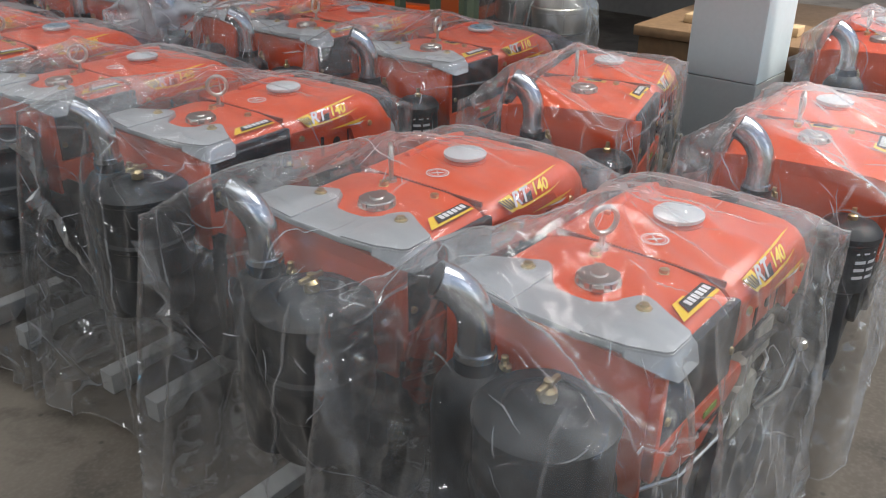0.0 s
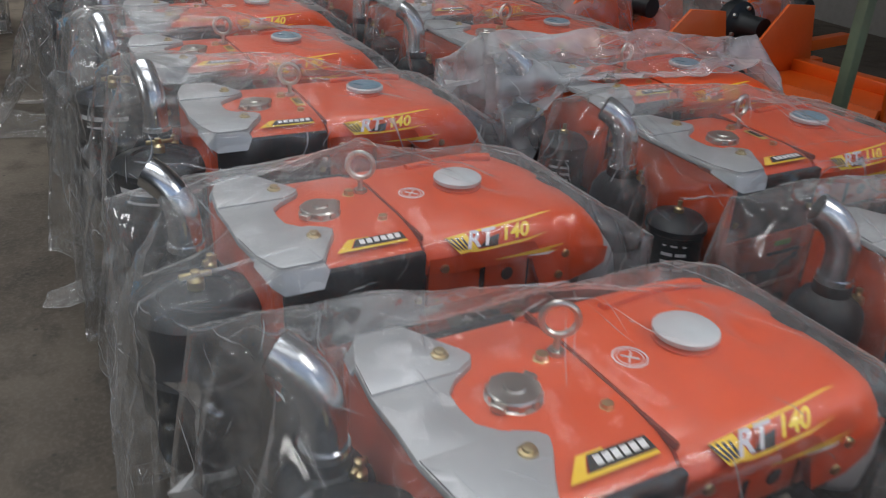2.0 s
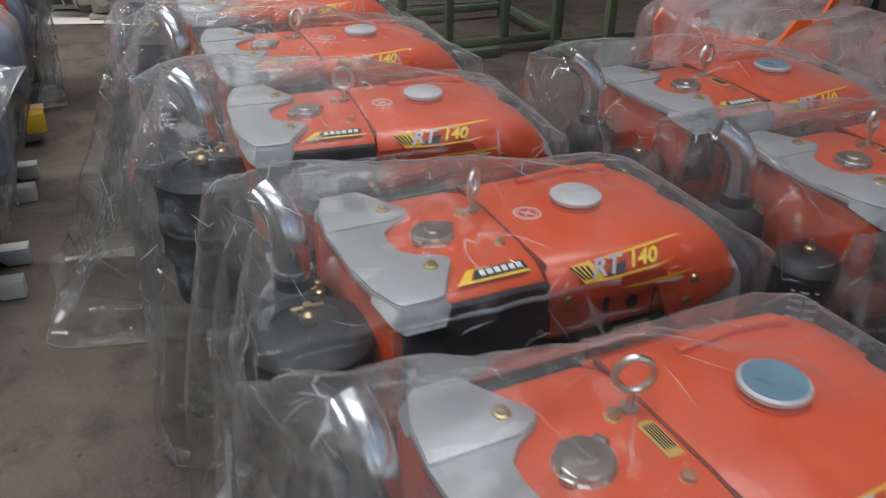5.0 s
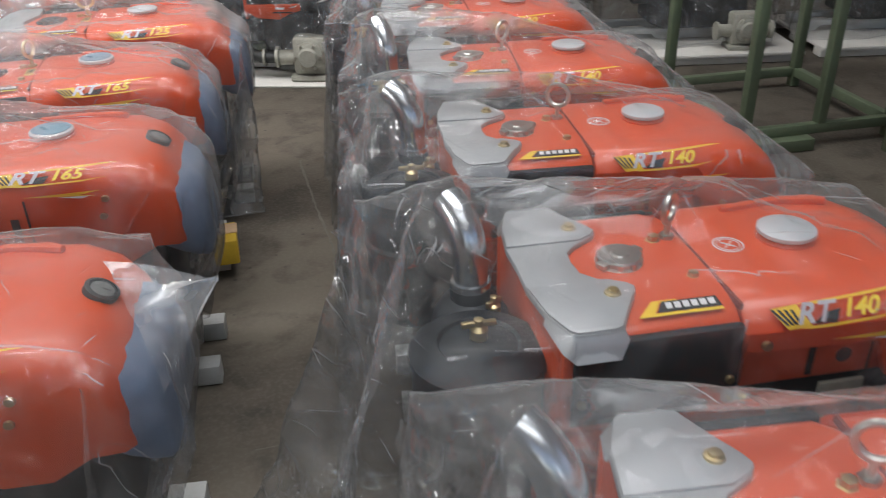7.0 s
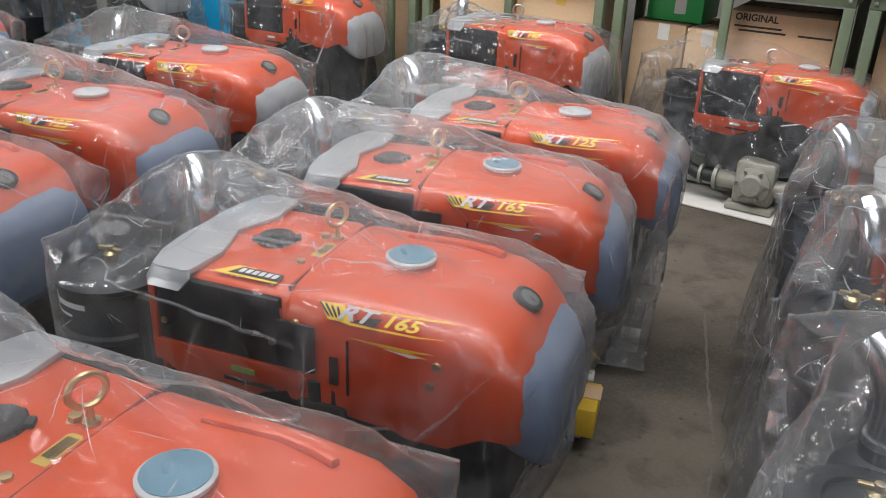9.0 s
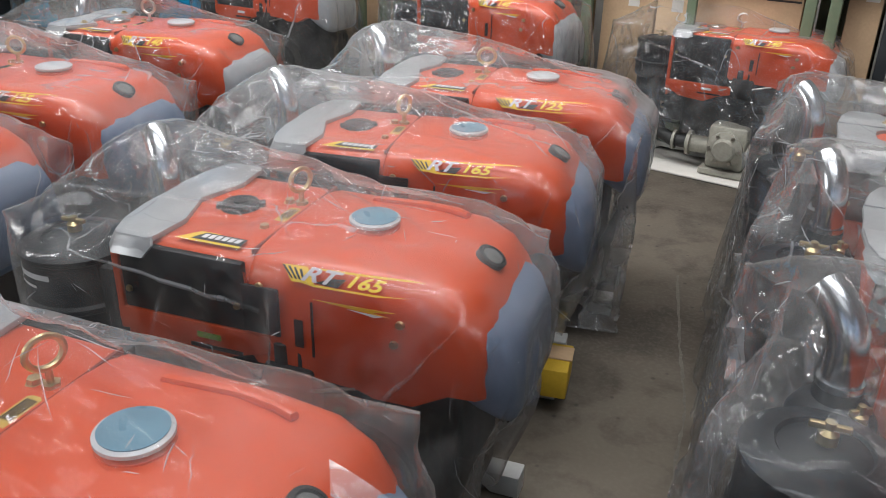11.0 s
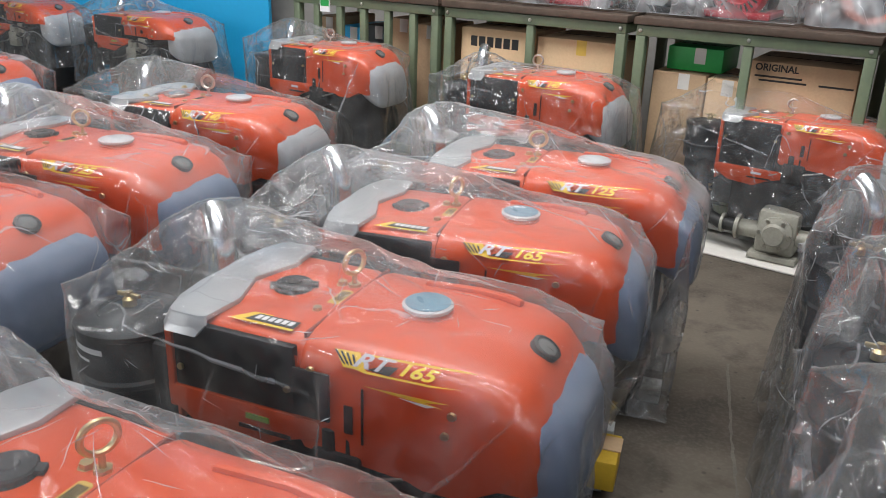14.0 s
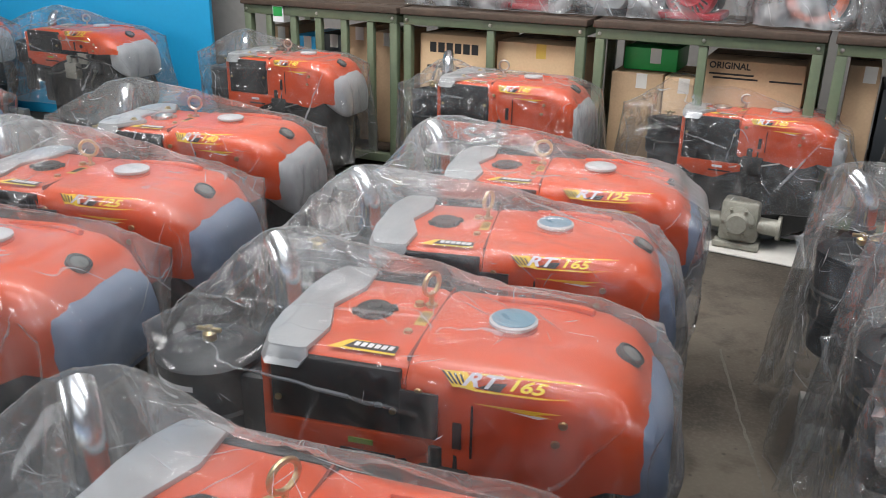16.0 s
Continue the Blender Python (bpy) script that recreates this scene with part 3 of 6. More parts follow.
    lathe(bm, [(0, 0.26), (0.055, 0.262), (0.062, 0.275), (0.064, 0.29), (0.064, 0.56), (0.06, 0.59), (0.046, 0.612), (0.032, 0.62), (0.032, 0.64), (0, 0.64)], Matrix.Translation((sx, sy, 0)), 30)
    tube(bm, [(-0.36, 0.08, 0.36), (-0.42, 0.1, 0.35), (-0.47, 0.1, 0.36)], 0.026, 14)
    muffler = part("silencer", bm, BLACK, root, "matt black silencer")
    bm = lathe(bmesh.new(), [(0, 0), (0.011, 0), (0.011, 0.012), (0.006, 0.015), (0.006, 0.028), (0, 0.03)], Matrix.Translation((sx + 0.03, sy - 0.03, 0.606)), 10)
    box(bm, -0.016, 0.016, -0.003, 0.003, 0.012, 0.022, 0.001, Matrix.Translation((sx + 0.03, sy - 0.03, 0.606)) @ Matrix.Rotation(0.6, 4, "Z"))
    part("clamp_nut", bm, BRASS, muffler, "brass clamp nut")
    bm = bmesh.new()
    d = Vector((math.cos(radians(pipe_turn)), math.sin(radians(pipe_turn)), 0))
    foot = Vector((sx, sy, 0.685 if nose != "blue" else 0.7))
    arc = [Vector((sx, sy, 0.6)), foot.copy()]
    for k in range(1, 8):
        a = radians(k * 10)
        arc.append(foot + d * 0.085 * (1 - math.cos(a)) + Vector((0, 0, 0.085 * math.sin(a))))
    tube(bm, arc, 0.027, 20)
    lathe(bm, [(0.0, 0), (0.031, 0), (0.031, 0.012), (0, 0.012)], Matrix.Translation((sx, sy, 0.638)), 20)
    elbow = part("exhaust_elbow", bm, CHROME, root, "chromed exhaust elbow")
    bm = lathe(bmesh.new(), [(0, 0), (0.023, 0), (0.023, 0.001), (0, 0.001)], Matrix.Translation(arc[-1] + (arc[-1] - arc[-2]).normalized() * 0.0005) @ (arc[-1] - arc[-2]).to_track_quat("Z", "Y").to_matrix().to_4x4(), 20)
    part("pipe_mouth", bm, INK, elbow)
    # Black block put in for the shaded gap between cleaner and corner post.
    if nose == "blue":
        bm = boxed(-0.47, -0.408, -0.15, 0.02, 0.24, 0.6, 0.012)
        part("air_duct", bm, BLACK, root, "black block standing for the shade beside the cleaner")
    if canister:
        bm = lathe(bmesh.new(), [(0, 0.46), (0.045, 0.462), (0.056, 0.47), (0.058, 0.48), (0.058, 0.575), (0.062, 0.578), (0.062, 0.59), (0.05, 0.604), (0.02, 0.612), (0, 0.612)], Matrix.Translation((-0.475, -0.12, 0)), 32)
        lathe(bm, [(0, 0.28), (0.03, 0.28), (0.032, 0.3), (0.028, 0.4), (0.036, 0.458), (0, 0.459)], Matrix.Translation((-0.475, -0.12, 0)), 20)
        can = part("oil_filter", bm, BLACK, root, "glossy black filter canister")
        for k in range(4):
            for q in range(2):
                bm = bmesh.new()
                a0, a1 = radians(206 + q * 27), radians(206 + q * 27 + (22 if k else 46))
                if k == 0 and q:
                    continue
                z0, hgt = 0.562 - k * 0.017, 0.007 if k else 0.004
                bm.faces.new([bm.verts.new((0.0588 * math.cos(a) - 0.475, 0.0588 * math.sin(a) - 0.12, z)) for a, z in ((a0, z0), ((a0 + a1) / 2, z0), (a1, z0), (a1, z0 - hgt), ((a0 + a1) / 2, z0 - hgt), (a0, z0 - hgt))])
                part("canister_print", bm, WHITEINK, can)
        bm = lathe(bmesh.new(), [(0, 0), (0.01, 0), (0.01, 0.01), (0.005, 0.013), (0.005, 0.026), (0, 0.027)], Matrix.Translation((-0.475, -0.12, 0.61)), 10)
        part("bleed_nut", bm, BRASS, can, "brass bleed nut")
    # cowl
    bm = bmesh.new()
    deep = nose == "blue" or full
    low = (0.5, 0.49, 0.48, 0.47) if deep else (0.64, 0.638, 0.634, 0.57)
    loft(bm, [hood_section(-0.145, 0.698, 0.176, low[0], 0.042), hood_section(-0.135, 0.702, 0.18, low[1], 0.042), hood_section(0.05, 0.702, 0.182, low[2], 0.042), hood_section(0.075, 0.7005, 0.182, low[3], 0.042), hood_section(0.14, 0.695, 0.18, low[3], 0.044, 0.08),
              hood_section(0.195, 0.674, 0.171, 0.5 if deep else 0.575, 0.044, 0.08), hood_section(0.235, 0.642, 0.155, 0.49 if deep else 0.575, 0.042, 0.04), hood_section(0.26, 0.605, 0.13, 0.49 if deep else 0.57, 0.03, 0.0)])
    cowl = part("front_cowl", bm, RED, root, "glossy orange-red bonnet", 50)
    bm = bmesh.new()
    loft(bm, [hood_section(-0.405, 0.68, 0.166, 0.655, 0.018), hood_section(-0.33, 0.69, 0.174, 0.66, 0.02), hood_section(-0.17, 0.694, 0.174, 0.655, 0.026), hood_section(-0.1475, 0.695, 0.174, 0.64, 0.044)])
    part("fuel_tank", bm, RED, root, "orange-red fuel tank top", 50)
    bm = bmesh.new()
    prism(bm, [(-0.1445, 0.7), (-0.149, 0.7), (-0.149, 0.69), (-0.1445, 0.69)], -0.15, 0.15, "y")
    part("seam_strip", bm, REDSEAM, root)
    part("bonnet_groove", boxed(-0.1152, -0.1138, -0.07, 0.1, 0.695, 0.7026), SEAM, cowl)
    # raised rear edge of the bonnet
    bm = bmesh.new()
    prism(bm, [(-0.05, 0.118), (0.05, 0.13), (0.11, 0.124), (0.135, 0.11), (0.13, 0.1), (0.1, 0.108), (0.05, 0.113), (-0.05, 0.104)], 0.696, 0.711, "z", 0.005)
    part("raised_edge", bm, RED, cowl)
    # front gauge hole and nose liner
    bm = bmesh.new()
    lathe(bm, [(0.026, -0.012), (0.026, 0.006), (0.02, 0.009), (0.018, 0.007), (0, 0.007)], Matrix.Translation((0.205, 0.0, 0.679)) @ Matrix.Rotation(radians(33), 4, "Y"), 24)
    gauge = part("fuel_gauge", bm, BLACK, cowl, "round black gauge with a metal rim")
    face = Matrix.Translation((0.205, 0.0, 0.679)) @ Matrix.Rotation(radians(33), 4, "Y")
    part("gauge_rim", lathe(bmesh.new(), [(0.0215, 0.006), (0.0265, 0.005), (0.0265, 0.0085), (0.0215, 0.0105), (0.0215, 0.006)], face, 24), CAST, gauge)
    part("gauge_glass", lathe(bmesh.new(), [(0, 0.0078), (0.0178, 0.0078), (0.0178, 0.0086), (0, 0.009)], face, 24), GLASSGREY, gauge, "grey gauge glass")
    part("gauge_needle", box(bmesh.new(), -0.002, 0.012, -0.001, 0.001, 0.0092, 0.0098, 0.0, face), INK, gauge)
    bm = bmesh.new()
    secs = []
    for x, zt, zb, h in ((0.19, 0.655, 0.46, 0.142), (0.235, 0.645, 0.44, 0.148), (0.265, 0.615, 0.425, 0.142), (0.285, 0.56, 0.42, 0.13), (0.293, 0.5, 0.43, 0.115)):
        ring = []
        for k in range(20):
            a = 2 * math.pi * k / 20
            e = lambda c: math.copysign(abs(c) ** 0.45, c)
            w = noise.noise(Vector((x * 30, k * 0.9, h * 10))) * 0.006
            ring.append((x + w, (h + w) * e(math.cos(a)), (zt + zb) / 2 + (zt - zb) / 2 * e(math.sin(a)) + w))
        secs.append(ring)
    loft(bm, secs)
    part("nose_guard", bm, FOAM if nose == "blue" else CLEARNOSE, root, "blue-grey padded wrap over the radiator nose" if nose == "blue" else "pale grey radiator guard", 60)
    # side panels, posts, skirts on both flanks
    for s in (-1, 1):
        bm = bmesh.new()
        box(bm, -0.388, -0.152, s * 0.172 - 0.008, s * 0.172 + 0.008, 0.55 - tall, 0.684, 0.004)
        part("side_panel", bm, PANEL, root, "black side panel")
        if nose == "blue":
            part("intake_panel", boxed(-0.151, -0.085, s * 0.1845 - 0.003, s * 0.1845 + 0.003, 0.558, 0.652, 0.002), PANEL, root, "black side panel")
        bm = bmesh.new()
        box(bm, -0.404, -0.389, s * 0.173 - 0.009, s * 0.173 + 0.009, 0.5 - tall, 0.672, 0.003)
        part("corner_post", bm, RED, root)
        bm = bmesh.new()
        prism(bm, [(x, z - tall) for x, z in ((-0.404, 0.549), (-0.11, 0.549), (-0.1, 0.53), (-0.11, 0.515), (-0.18, 0.49), (-0.23, 0.46), (-0.34, 0.47), (-0.404, 0.515))], s * 0.174 - 0.009, s * 0.174 + 0.009, "y", 0.003)
        skirt = part("skirt", bm, RED, root, "orange-red lower skirt")
        bm = bmesh.new()
        box(bm, -0.26, -0.16, s * 0.184 - 0.001, s * 0.184 + 0.001, 0.498 - tall, 0.506 - tall)
        part("slot", bm, SEAM, skirt)
        bm = bmesh.new()
        box(bm, -0.245, -0.2, s * 0.184 - 0.0012, s * 0.184 + 0.0012, 0.52 - tall, 0.531 - tall)
        part("skirt_label", bm, WHITEINK if tall else GREENINK, skirt)
        for x, z in ((-0.375, 0.59), (-0.165, 0.6)):
            bm = lathe(bmesh.new(), [(0, 0), (0.007, 0), (0.006, 0.004), (0, 0.005)], Matrix.Translation((x, s * 0.18, z)) @ Matrix.Rotation(radians(-90 * s), 4, "X"), 10)
            part("panel_screw", bm, BRASS, root)
        for x, z in ((-0.12, 0.65), (0.12, 0.63), (0.11, 0.59)):
            bm = lathe(bmesh.new(), [(0, 0), (0.008, 0), (0.007, 0.005), (0, 0.006)], Matrix.Translation((x, s * 0.181, z)) @ Matrix.Rotation(radians(-90 * s), 4, "X"), 10)
            part("cowl_screw", bm, BRASS, cowl)
        if deep:
            part("side_seam", boxed(-0.03, -0.026, s * 0.1835 - 0.001, s * 0.1835 + 0.001, 0.53, 0.64), SEAM, cowl)
            part("vent_slot", boxed(-0.06, -0.045, s * 0.1835 - 0.001, s * 0.1835 + 0.001, 0.545, 0.6), SEAM, cowl)
        else:
            recess = part("recessed_side", boxed(-0.142, 0.08, s * 0.163 - 0.006, s * 0.163 + 0.006, 0.574, 0.66, 0.003), RED, cowl, "orange-red side recessed under the bonnet's edge")
            part("vent_slot", boxed(-0.045, -0.035, s * 0.1695 - 0.001, s * 0.1695 + 0.001, 0.58, 0.632), SEAM, recess)
            part("side_hole", lathe(bmesh.new(), [(0, 0), (0.012, 0), (0.012, 0.0015), (0, 0.0015)], Matrix.Translation((0.01, s * 0.169, 0.607)) @ Matrix.Rotation(radians(-90 * s), 4, "X"), 16), SEAM, recess)
            part("fold_line", boxed(0.05, 0.053, s * 0.1695 - 0.001, s * 0.1695 + 0.001, 0.576, 0.634), SEAM, recess)
    bm = boxed(-0.404, -0.394, -0.165, 0.165, 0.46 - tall, 0.678, 0.003)
    part("end_plate", bm, RED, root, "orange-red end plate")
    bm = boxed(-0.39, -0.15, -0.16, 0.16, 0.5 - tall, 0.66, 0.005)
    part("tank_body", bm, BLACK, root)
    # silver cover
    if silver:
        near = [(-0.418, 0.0), (-0.42, -0.06), (-0.412, -0.125), (-0.395, -0.172), (-0.385, -0.181), (-0.335, -0.181), (-0.322, -0.176), (-0.3, -0.135), (-0.278, -0.1), (-0.272, -0.085), (-0.28, -0.072), (-0.315, -0.05), (-0.333, -0.03), (-0.336, 0.0)]
        if nose == "blue":
            near = [(-0.418, 0.0), (-0.42, -0.06), (-0.412, -0.125), (-0.395, -0.172), (-0.385, -0.181), (-0.33, -0.181), (-0.319, -0.174), (-0.312, -0.09), (-0.33, -0.035), (-0.342, 0.0)]
        outline = near + [(x, -y) for x, y in near[-2:0:-1]]
        bm = prism(bmesh.new(), outline, 0.692, 0.704, "z", 0.003)
        cover = part("silver_cover", bm, SILVER, root, "silver-grey sheet-metal cover")
        for s in (-1, 1):
            lobe = [(-0.4185, s * 0.06), (-0.4105, s * 0.125), (-0.3935, s * 0.172), (-0.384, s * 0.1795), (-0.336, s * 0.1795), (-0.3235, s * 0.175), (-0.3015, s * 0.135), (-0.2795, s * 0.1), (-0.2735, s * 0.085), (-0.2815, s * 0.0735), (-0.305, s * 0.06)]
            if nose != "blue":
                part("cover_lobe", prism(bmesh.new(), lobe if s > 0 else lobe[::-1], 0.7035, 0.7075, "z", 0.0015), SILVER, cover)
            bm = bmesh.new()
            rim = [(-0.412, s * 0.125, 0.7), (-0.395, s * 0.172, 0.7), (-0.385, s * 0.181, 0.7), (-0.335, s * 0.181, 0.7), (-0.322, s * 0.176, 0.7)]
            fall = [(-0.416, s * 0.128, 0.69), (-0.404, s * 0.18, 0.676), (-0.39, s * 0.195, 0.668), (-0.33, s * 0.195, 0.668), (-0.317, s * 0.184, 0.688)]
            stations = []
            for p, q in zip(rim, fall):
                stations.append([bm.verts.new(p), bm.verts.new(q), bm.verts.new((q[0] + 0.002, q[1] - s * 0.004, q[2])), bm.verts.new((p[0] + 0.002, p[1] - s * 0.004, p[2]))])
            for g, h in zip(stations, stations[1:]):
                for q in range(4):
                    bm.faces.new((g[q], g[(q + 1) % 4], h[(q + 1) % 4], h[q]))
            bm.faces.new(stations[0])
            bm.faces.new(stations[-1][::-1])
            bmesh.ops.recalc_face_normals(bm, faces=bm.faces[:])
            part("cover_lip", bm, SILVER, cover)
            bm = lathe(bmesh.new(), [(0, 0), (0.012, 0), (0.011, 0.003), (0.007, 0.004), (0.007, 0.008), (0, 0.009)], Matrix.Translation((-0.31, s * 0.098, 0.707)), 14)
            if nose != "blue":
                part("cover_bolt", bm, BRASS, cover)
    # caps and bolts
    bm = lathe(bmesh.new(), [(0, 0), (0.036, 0), (0.036, 0.004), (0.031, 0.006), (0.03, 0.011), (0.033, 0.013), (0.031, 0.016), (0.014, 0.0165), (0.012, 0.019), (0, 0.019)], Matrix.Translation((-0.262, 0.002, 0.692)), 28)
    for k in range(10):
        a = 2 * math.pi * k / 10
        box(bm, 0.029, 0.0345, -0.004, 0.004, 0.004, 0.0135, 0.0, Matrix.Translation((-0.262, 0.002, 0.692)) @ Matrix.Rotation(a, 4, "Z"))
    for a in (0.5, 0.5 + math.pi):
        box(bm, 0.03, 0.043, -0.009, 0.009, 0.005, 0.014, 0.002, Matrix.Translation((-0.262, 0.002, 0.692)) @ Matrix.Rotation(a, 4, "Z"))
    part("fuel_cap", bm, STEEL if nose != "blue" else CAST, root, "ribbed metal fuel cap")
    bm = lathe(bmesh.new(), [(0, 0), (0.043, 0), (0.043, 0.006), (0.036, 0.01), (0.034, 0.012)], Matrix.Translation((0, 0, 0.703)), 36)
    part("filler_collar", bm, RED, root)
    bm = lathe(bmesh.new(), [(0, 0.0), (0.04, 0.0), (0.0435, 0.003), (0.0435, 0.008), (0.04, 0.0105), (0, 0.0105)], Matrix.Translation((0, 0, 0.714)), 40)
    cap = part("water_cap", bm, DISC, root, "round flat water cap")
    if disc == "blue":
        bm = lathe(bmesh.new(), [(0, 0), (0.0385, 0), (0.0385, 0.001), (0, 0.001)], Matrix.Translation((0, 0, 0.725)), 40)
        part("cap_film", bm, DISCBLUE, cap, "blue protective film")
    bm = lathe(bmesh.new(), [(0, 0), (0.013, 0), (0.013, 0.003), (0.008, 0.004), (0.008, 0.01), (0, 0.011)], Matrix.Translation((-0.176, -0.063, 0.694)), 6)
    part("tank_bolt", bm, BRASS, root)
    bm = lathe(bmesh.new(), [(0, 0), (0.014, 0), (0.014, 0.003), (0.009, 0.004), (0.009, 0.012), (0, 0.013)], Matrix.Translation((-0.19, 0.05, 0.694)), 6)
    part("tank_bolt", bm, BRASS, root)
    eye_bolt(root, -0.167, 0.052, 0.697, turn, eye)
    # stickers
    if sticker == "round":
        bm = bmesh.new()
        for r0, r1 in ((0.021, 0.023), (0.0165, 0.0175)):
            lathe(bm, [(r0, 0), (r1, 0), (r1, 0.0006), (r0, 0.0006)], Matrix.Translation((-0.125 + 0.03, -0.005, 0.707)), 28)
        for a in (45, 135):
            c, s2 = math.cos(radians(a)), math.sin(radians(a))
            tube(bm, [(-0.095 - 0.012 * c, -0.005 - 0.012 * s2, 0.7073), (-0.095 + 0.012 * c, -0.005 + 0.012 * s2, 0.7073)], 0.0012, 4)
        part("round_mark", bm, WHITEINK, root, "white round approval mark")
    else:
        bm = bmesh.new()
        placed(flat(bm, [(-0.03, -0.011), (0.026, -0.011), (0.03, -0.006), (0.03, 0.006), (0.026, 0.011), (-0.03, 0.011)]), Matrix.Translation((-0.165, -0.002, 0.6985)) @ Matrix.Rotation(radians(90), 4, "Z"))
        st = part("warning_sticker", bm, GOLD, root, "yellow warning sticker")
        bm = bmesh.new()
        for k in range(5):
            flat(bm, [(-0.172 + k * 0.0035, -0.02), (-0.1705 + k * 0.0035, -0.02), (-0.1705 + k * 0.0035, 0.02), (-0.172 + k * 0.0035, 0.02)], 0.6997)
        part("sticker_bars", bm, INK, st)
    for s in (-1,):
        maker_label(root, decal_frame(s, -0.222, -0.134, 0.6978, 3))
        model_decal(root, number, decal_frame(s, 0.015, -0.1685, 0.683, 49) @ Matrix.Diagonal((1.3, 0.95, 1, 1)) if nose == "blue" else decal_frame(s, -0.02, -0.1685, 0.683, 49) @ Matrix.Diagonal((1.18, 1.1, 1, 1)))
        m = decal_frame(s, 0.045, -0.1845, 0.645, 88)
        bm = flat(bmesh.new(), [(-0.07, 0.003), (0.07, 0.007), (0.03, 0.0), (0.06, -0.004), (-0.02, 0.0)])
        part("lower_stripe", placed(bm, m), YELLOW, root)
        bm = flat(bmesh.new(), [(-0.01, -0.002), (0.05, -0.003), (0.035, -0.008)])
        part("lower_stripe", placed(bm, m @ Matrix.Translation((0, 0, 0.001))), WHITEINK, root)
    return root


# ---- polythene bags ----
def bag(seed, m, label, mat, points, ruffle=1.0, name="plastic_bag", group="plastic bags over the engines", fine=0.03, pleats=6):
    """Film wrapped close round a thing: the taut hull of what is under it, creased and crumpled."""
    rng = random.Random(seed)
    bm = bmesh.new()
    for p in points:
        bm.verts.new(p)
    hull = bmesh.ops.convex_hull(bm, input=bm.verts)
    bmesh.ops.delete(bm, geom=[v for v in bm.verts if not v.link_faces], context="VERTS")
    low = min(v.co.z for v in bm.verts) + 0.1
    bmesh.ops.delete(bm, geom=[f for f in bm.faces if f.normal.z < -0.6 and max(v.co.z for v in f.verts) < low + 0.1], context="FACES")
    for step in (0.16, 0.09, 0.05, fine):
        for _ in range(2):
            long_edges = [e for e in bm.edges if e.calc_length() > step * 1.5]
            if not long_edges:
                break
            bmesh.ops.subdivide_edges(bm, edges=long_edges, cuts=1)
            bmesh.ops.triangulate(bm, faces=[f for f in bm.faces if len(f.verts) > 3])
        bmesh.ops.beautify_fill(bm, faces=bm.faces, edges=[e for e in bm.edges if len(e.link_faces) == 2 and e.calc_face_angle(0) < 0.02])
        bmesh.ops.smooth_vert(bm, verts=[v for v in bm.verts if not v.is_boundary], factor=0.1, use_axis_x=True, use_axis_y=True, use_axis_z=True)
    bm.normal_update()
    off = Vector((rng.uniform(0, 50), rng.uniform(0, 50), rng.uniform(0, 50)))
    peak = Vector((-0.167, 0.05, 0))
    ridge = lambda q: 1 - min(1.0, abs(noise.noise(q)) * 3.2)
    moves = []
    for v in bm.verts:
        p = v.co
        steep = 1 - abs(v.normal.z)
        hang = max(0.0, min(1.0, (0.72 - p.z) / 0.5))
        a = math.atan2(p.y, p.x + 0.15)
        fold = noise.noise(Vector((a * 2.6, p.z * 1.1, 0)) + off)
        pleat = ridge(Vector((a * 5.5, p.z * 1.5, 3)) + off)
        r = p - peak
        ray = ridge(Vector((math.atan2(r.y, r.x) * 4.0, (r.x * r.x + r.y * r.y) * 2, 9)) + off)
        crump = ridge(p * 6.5 + off)
        near, _ = noise.voronoi(Vector((p.x * 8, p.y * 8, p.z * 3.4)) + off)
        facet = min(0.5, near[1] - near[0])
        d = steep * (0.012 + 0.03 * hang) * fold + steep * (0.004 + 0.012 * hang) * pleat + (1 - steep) * 0.0045 * ray + ruffle * 0.0055 * crump * (0.35 + 0.9 * steep * hang) + steep * hang * 0.034 * facet
        if steep < 0.5:
            d = max(d, -0.002)
        moves.append(v.normal * d)
    for v, d in zip(bm.verts, moves):
        v.co += d
        v.co.z = max(v.co.z, 0.004 if v.is_boundary else 0.008)
    ob = mesh_object(name, bm, mat or FILM, None, "", 0)
    ob.data.polygons.foreach_set("use_smooth", [True] * len(ob.data.polygons))
    ob.matrix_world = m
    count = {}
    for poly in ob.data.polygons:
        for key in poly.edge_keys:
            count[key] = count.get(key, 0) + 1
    links = {}
    for (a, b2), n in count.items():
        if n == 1:
            links.setdefault(a, []).append(b2)
            links.setdefault(b2, []).append(a)
    if links:
        start = min(links)
        chain, last = [start], None
        while len(chain) < 900:
            ahead = [q for q in links[chain[-1]] if q != last]
            if not ahead or ahead[0] == start:
                break
            last = chain[-1]
            chain.append(ahead[0])
        if len(chain) > 8:
            hem = tube(bmesh.new(), [ob.data.vertices[q].co for q in chain], 0.0014, 4, closed=True)
            part("hem", hem, mat or FILM, ob, "folded film hem", 0)
    if pleats:
        tree = BVHTree.FromPolygons([v.co for v in ob.data.vertices], [p.vertices[:] for p in ob.data.polygons])
        middle = sum((v.co for v in ob.data.vertices), Vector()) / len(ob.data.vertices)
        top = max(v.co.z for v in ob.data.vertices)
        for k in range(pleats):
            a = 2 * math.pi * (k + rng.uniform(0.1, 0.9)) / pleats
            lean, z0, z1, width = rng.uniform(-0.35, 0.35), top - rng.uniform(0.0, 0.14), rng.uniform(0.12, 0.4), rng.uniform(0.003, 0.008)
            line = []
            for q in range(15):
                u = q / 14
                z = z0 + (z1 - z0) * u
                b = a + lean * u
